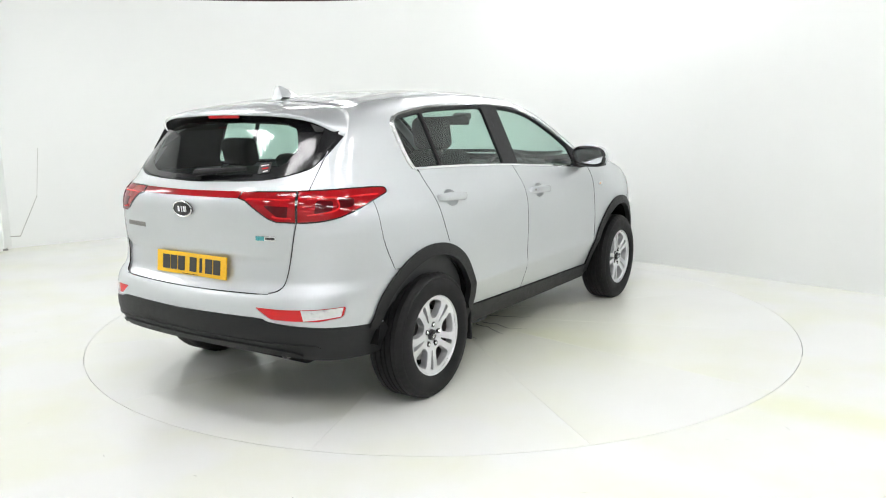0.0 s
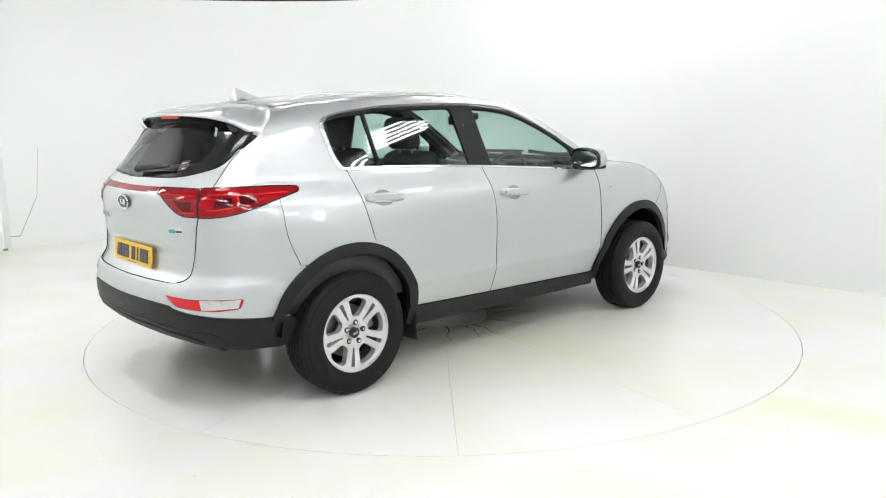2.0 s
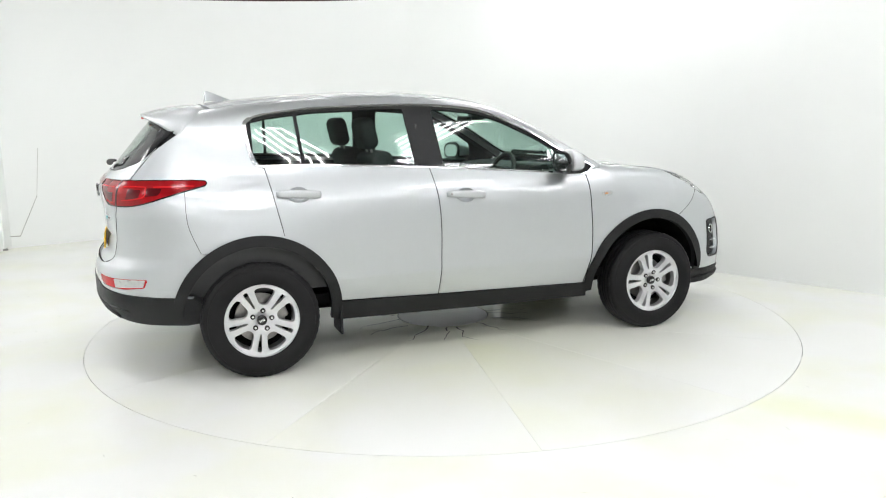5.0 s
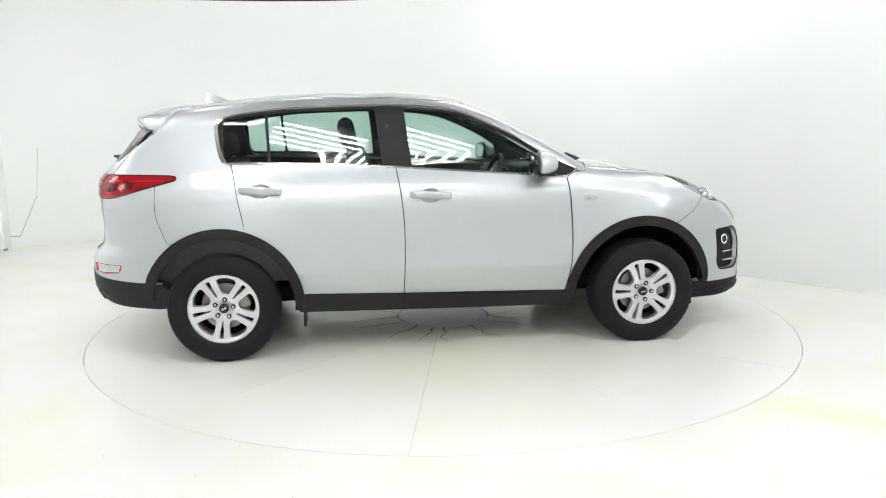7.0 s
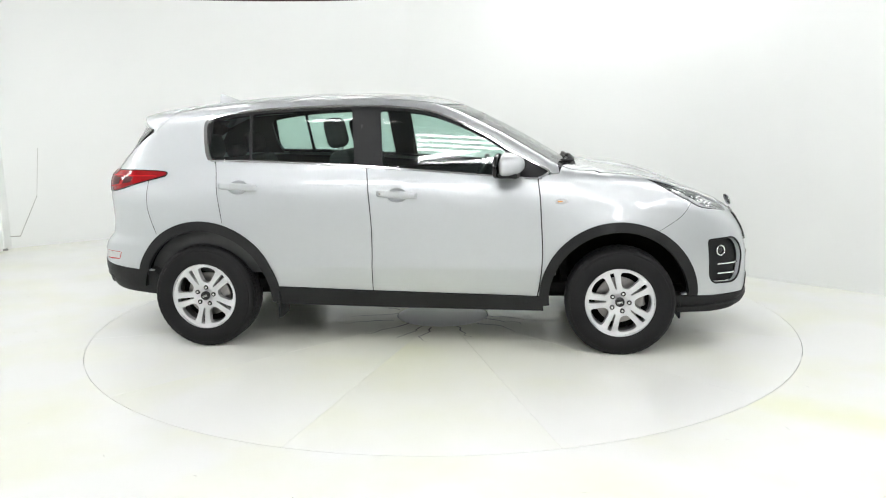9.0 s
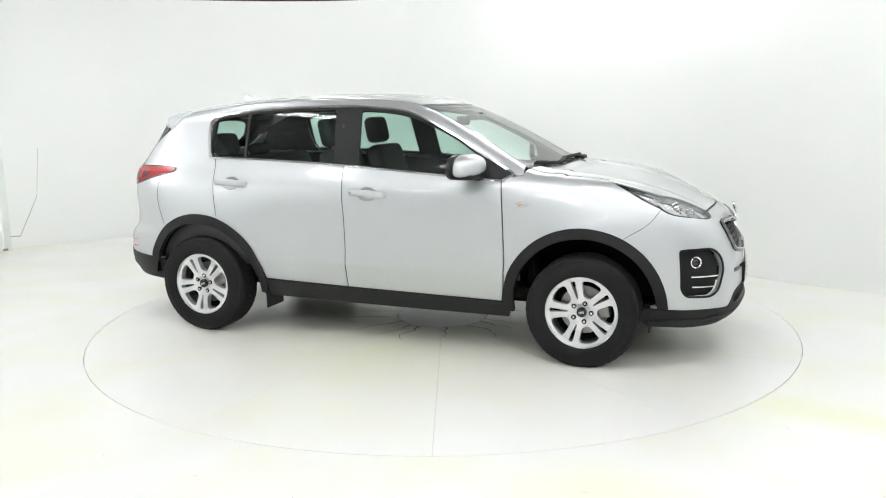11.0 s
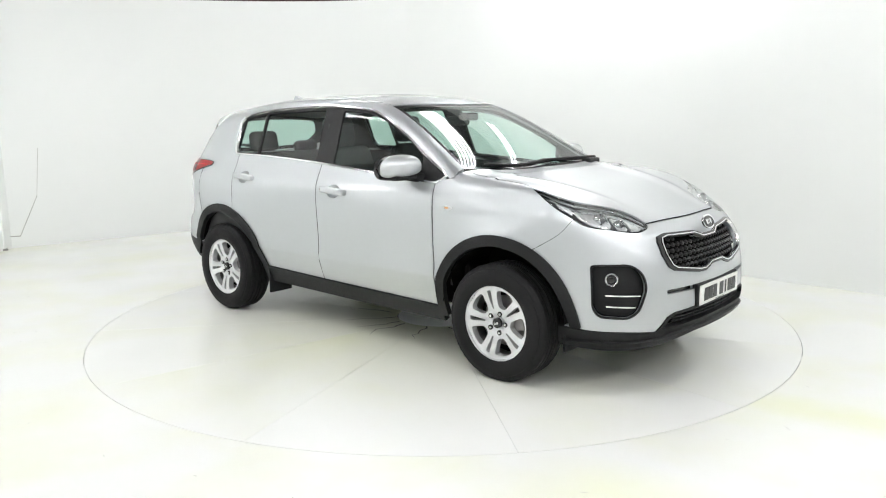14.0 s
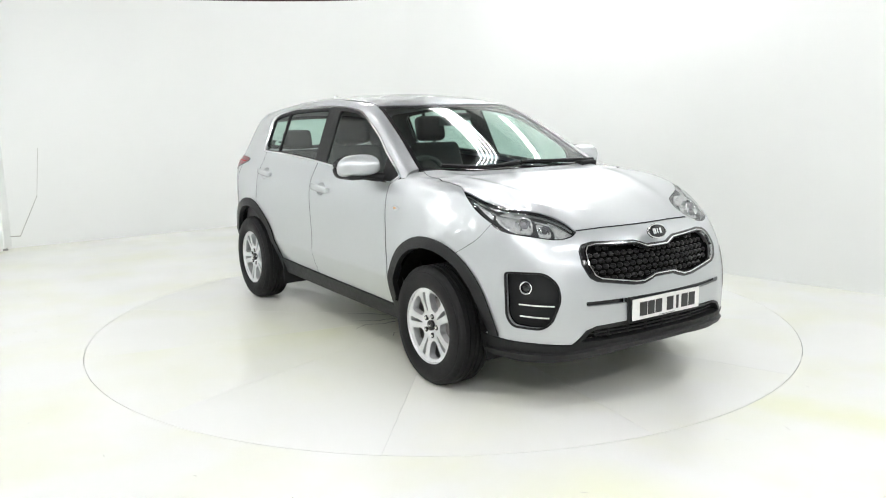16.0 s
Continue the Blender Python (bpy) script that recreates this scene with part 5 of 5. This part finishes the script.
def cabin(car):
    """Dark lining, dashboard, wheel and seats seen through the glass."""
    def lining(name, poly, way, mat, lift, holes=(), mirror=True):
        panel(name, poly, way, mat, car, 0.07, lift, holes=holes, flange=0, mirror=mirror)
    lo = np.array([(-1.9, 0.45), (-1.9, 1.17), (-1.25, 1.19), (-0.34, 1.155), (0.80, 1.075), (0.95, 1.06), (0.95, 0.45)])
    lining("door_lining", lo, from_side, TRIM, -0.055)
    up = np.concatenate([DLO_TOP, [(0.95, 1.13), (0.60, 1.33), (0.20, 1.53), (-0.4, 1.57), (-1.5, 1.50), (-1.72, 1.40), (-1.86, 1.2), (-1.29, 1.19)], DLO_REAR])
    lining("pillar_lining", up, from_side, TRIM, -0.03)
    half = np.array([(-1.80, 0.0), (-1.78, -0.45), (0.17, -0.50), (0.29, -0.25), (0.32, 0.0)])
    lining("headliner", both_y(half), from_top, HEADLINER, -0.035, mirror=False)
    part("cabin_floor", box(-1.9, 1.1, -0.78, 0.78, 0.36, 0.42), UNDER, car)
    part("parcel_shelf", box(-1.98, -1.42, -0.62, 0.62, 1.06, 1.085, 0.01), TRIM, car)
    part("bulkhead", box(0.98, 1.02, -0.74, 0.74, 0.4, 1.04), UNDER, car)
    # dashboard: a rounded ledge
    bm = bmesh.new()
    prof = [(1.02, 1.085), (0.82, 1.100), (0.66, 1.085), (0.60, 1.04), (0.585, 0.95), (0.62, 0.80), (0.70, 0.62)]
    rows = [[bm.verts.new((x - 0.05 * abs(y) / 0.7, y, z)) for x, z in prof] for y in np.linspace(-0.74, 0.74, 13)]
    for a, b in zip(rows[:-1], rows[1:]):
        for k in range(len(prof) - 1):
            bm.faces.new((a[k], a[k + 1], b[k + 1], b[k]))
    dash = part("dashboard", bm, TRIM, car, "dark grey dashboard", True)
    part("binnacle", box(0.58, 0.80, -0.52, -0.20, 1.06, 1.135, 0.03), TRIM, dash)
    part("screen", box(0.60, 0.63, -0.11, 0.11, 0.98, 1.09, 0.008), GLOSS_BLACK, dash)
    # steering wheel on the right
    m = Matrix.Translation((0.42, -0.36, 1.03)) @ pose(0, 0, 0, 0, -66, 0)
    ring = [(0.185 * math.cos(a), 0.185 * math.sin(a), 0) for a in np.linspace(0, 2 * math.pi, 40, endpoint=False)]
    sw = part("steering_wheel", moved(tube(ring, 0.016, 8, True), m), TRIM, car, "black steering wheel", True)
    part("hub", moved(box(-0.075, 0.055, -0.075, 0.075, -0.035, 0.01, 0.02), m), TRIM, sw)
    for a in (90, 210, 330):
        part("spoke", moved(box(0.05, 0.18, -0.018, 0.018, -0.012, 0.004, 0.005), m @ pose(0, 0, 0, 0, 0, a + 90)), GLOSS_BLACK, sw)
    part("mirror_inside", box(0.30, 0.325, -0.12, 0.12, 1.40, 1.465, 0.012), TRIM, car, "black rear-view mirror")
    part("sensor_box", box(0.36, 0.46, -0.06, 0.06, 1.435, 1.49, 0.02), TRIM, car)

    def cushion(x0, x1, y0, y1, z0, z1, bev=0.05):
        return box(x0, x1, y0, y1, z0, z1, bev, 4)
    for y in (-0.37, 0.37):
        st = part("front_seat", cushion(-0.36, 0.16, y - 0.25, y + 0.25, 0.55, 0.72), FABRIC, car, "black fabric front seat", True)
        bk = moved(cushion(-0.075, 0.075, -0.245, 0.245, 0.0, 0.62, 0.055), pose(-0.30, y, 0.66, 0, -19, 0))
        for v in bk.verts:
            t = (v.co.z - 0.66) / 0.6
            v.co.y = y + (v.co.y - y) * (1.0 - 0.22 * max(0, t - 0.45))
        part("backrest", bk, FABRIC, st, smooth=True)
        part("headrest", moved(cushion(-0.055, 0.055, -0.130, 0.130, 0.0, 0.205, 0.048), pose(-0.525, y, 1.265, 0, -12, 0)), FABRIC, st, smooth=True)
        for dy in (-0.06, 0.06):
            part("post", tube([(-0.50, y + dy, 1.19), (-0.53, y + dy, 1.29)], 0.007, 8), STEEL, st)
    rs = part("rear_seat", cushion(-1.22, -0.72, -0.66, 0.66, 0.55, 0.72), FABRIC, car, "black fabric rear bench", True)
    part("backrest", moved(cushion(-0.08, 0.08, -0.64, 0.64, 0.0, 0.58, 0.06), pose(-1.20, 0, 0.64, 0, -20, 0)), FABRIC, rs, smooth=True)
    for y in (-0.42, 0.42):
        part("headrest", moved(cushion(-0.05, 0.05, -0.125, 0.125, 0.0, 0.165, 0.045), pose(-1.40, y, 1.20, 0, -12, 0)), FABRIC, rs, smooth=True)
    part("headrest", moved(cushion(-0.05, 0.05, -0.11, 0.11, 0.0, 0.09, 0.04), pose(-1.40, 0, 1.185, 0, -12, 0)), FABRIC, rs, smooth=True)
    part("belt", tube([(-0.30, -0.66, 1.42), (-0.28, -0.73, 1.15), (-0.26, -0.76, 0.8)], 0.012, 6), TRIM, car)


car = build_car()


# ---- small things in the studio ----
def curved_rail():
    """Dark rail that hangs from the ceiling before the far wall and sags in the middle."""
    e = new("ceiling_rail")
    pts = [(-3.35, 3.2, 2.86), (-3.05, 3.2, 2.812), (-2.45, 3.2, 2.786), (-1.777, 3.2, 2.770), (-1.1, 3.2, 2.766), (-0.6, 3.2, 2.780), (-0.35, 3.2, 2.83)]
    part("rail", tube(curve(pts, 6), 0.046, 10), DARK_RAIL, e, "dark red curved tube", True)
    for x in (-3.2, -1.9, -0.5):
        part("hanger", tube([(x, 3.2, 2.84), (x, 3.2, CEIL - 0.014)], 0.008, 6), STEEL, e)
    part("bracket", box(-0.49, -0.44, 3.17, 3.23, 2.722, 2.79, 0.005), LAMP_HOUSING, e)
    e.matrix_basis = pose(0, 0, 0.014)
    return tagged(e, "dark red curved rail hung from the ceiling", "rail")


def door_post():
    e = new("door_post")
    part("post", box(-0.035, 0.035, -0.035, 0.035, 0.02, 2.6, 0.006), WHITE_WALL, e)
    part("foot", box(-0.06, 0.06, -0.05, 0.05, 0.0, 0.022, 0.004), STEEL, e, "dull metal foot plate")
    e.matrix_basis = pose(-5.10, 3.19, 0, 0, 0, 36)
    return tagged(e, "white post with a dark foot beside the wall", "post")


def wall_crack():
    """Hairline seam of a flap in the white wall."""
    n = Vector((0.584, -0.811, 0)) * 0.004
    lines = [((-5.079, 3.321, 0.143), (-4.979, 3.393, 0.137)), ((-4.979, 3.393, 0.137), (-4.803, 3.52, 0.597)), ((-4.803, 3.52, 0.597), (-4.755, 3.554, 1.16))]
    bms = [tube([Vector(a) + n, Vector(b) + n], w, 5) for (a, b), w in zip(lines, (0.005, 0.0035, 0.002))]
    ob = part("trim", merged(*bms), SEAM_GREY, None)
    return tagged(ob, "thin grey seam of a flap in the white wall", "seam", kind="structure")


def scuffs():
    """Scattered small chips and scuffs on the floor paint."""
    rnd = random.Random(11)
    bm = bmesh.new()
    for _ in range(240):
        x, y = rnd.uniform(-4.5, 3.6), rnd.uniform(-4.6, 3.0)
        rr = math.hypot(x, y)
        if rr < R_TABLE + 0.05 or x + y > 3.7:
            continue
        a, ln, w = rnd.uniform(0, math.pi), rnd.uniform(0.006, 0.03), rnd.uniform(0.0012, 0.004)
        c, s = math.cos(a), math.sin(a)
        vs = [bm.verts.new((x + c * u - s * v, y + s * u + c * v, 0.0008)) for u, v in ((-ln, -w * 0.4), (0, -w), (ln, 0), (0, w))]
        bm.faces.new(vs)
    ob = part("scuff_marks", bm, SCUFF, None)
    return tagged(ob, "faint grey scuffs and chips on the white floor", "scuff marks", kind="stuff")


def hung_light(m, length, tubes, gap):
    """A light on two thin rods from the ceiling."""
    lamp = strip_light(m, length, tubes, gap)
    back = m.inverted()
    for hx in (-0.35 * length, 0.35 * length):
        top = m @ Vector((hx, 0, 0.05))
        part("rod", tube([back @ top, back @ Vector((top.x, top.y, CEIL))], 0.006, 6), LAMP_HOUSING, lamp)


hung_light(pose(1.52, 1.69, 3.05, 0, 0, -62), 1.35, 2, 0.085)
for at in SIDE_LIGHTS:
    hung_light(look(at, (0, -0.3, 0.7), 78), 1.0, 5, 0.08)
curved_rail()
door_post()
wall_crack()
scuffs()


def motions():
    """Turntable and car turn together about the table's axis."""
    rows = [(t, pose(0, 0, 0, 0, 0, a)) for t, a in TURN]
    walk(table, rows)
    walk(car, rows)


# the car stands a little off the table's axis
for child in car.children:
    child.matrix_basis = Matrix.Translation((-0.1275, -0.0141, 0.0 if child.name.startswith("wheel") and "liner" not in child.name else 0.014)) @ child.matrix_basis
motions()
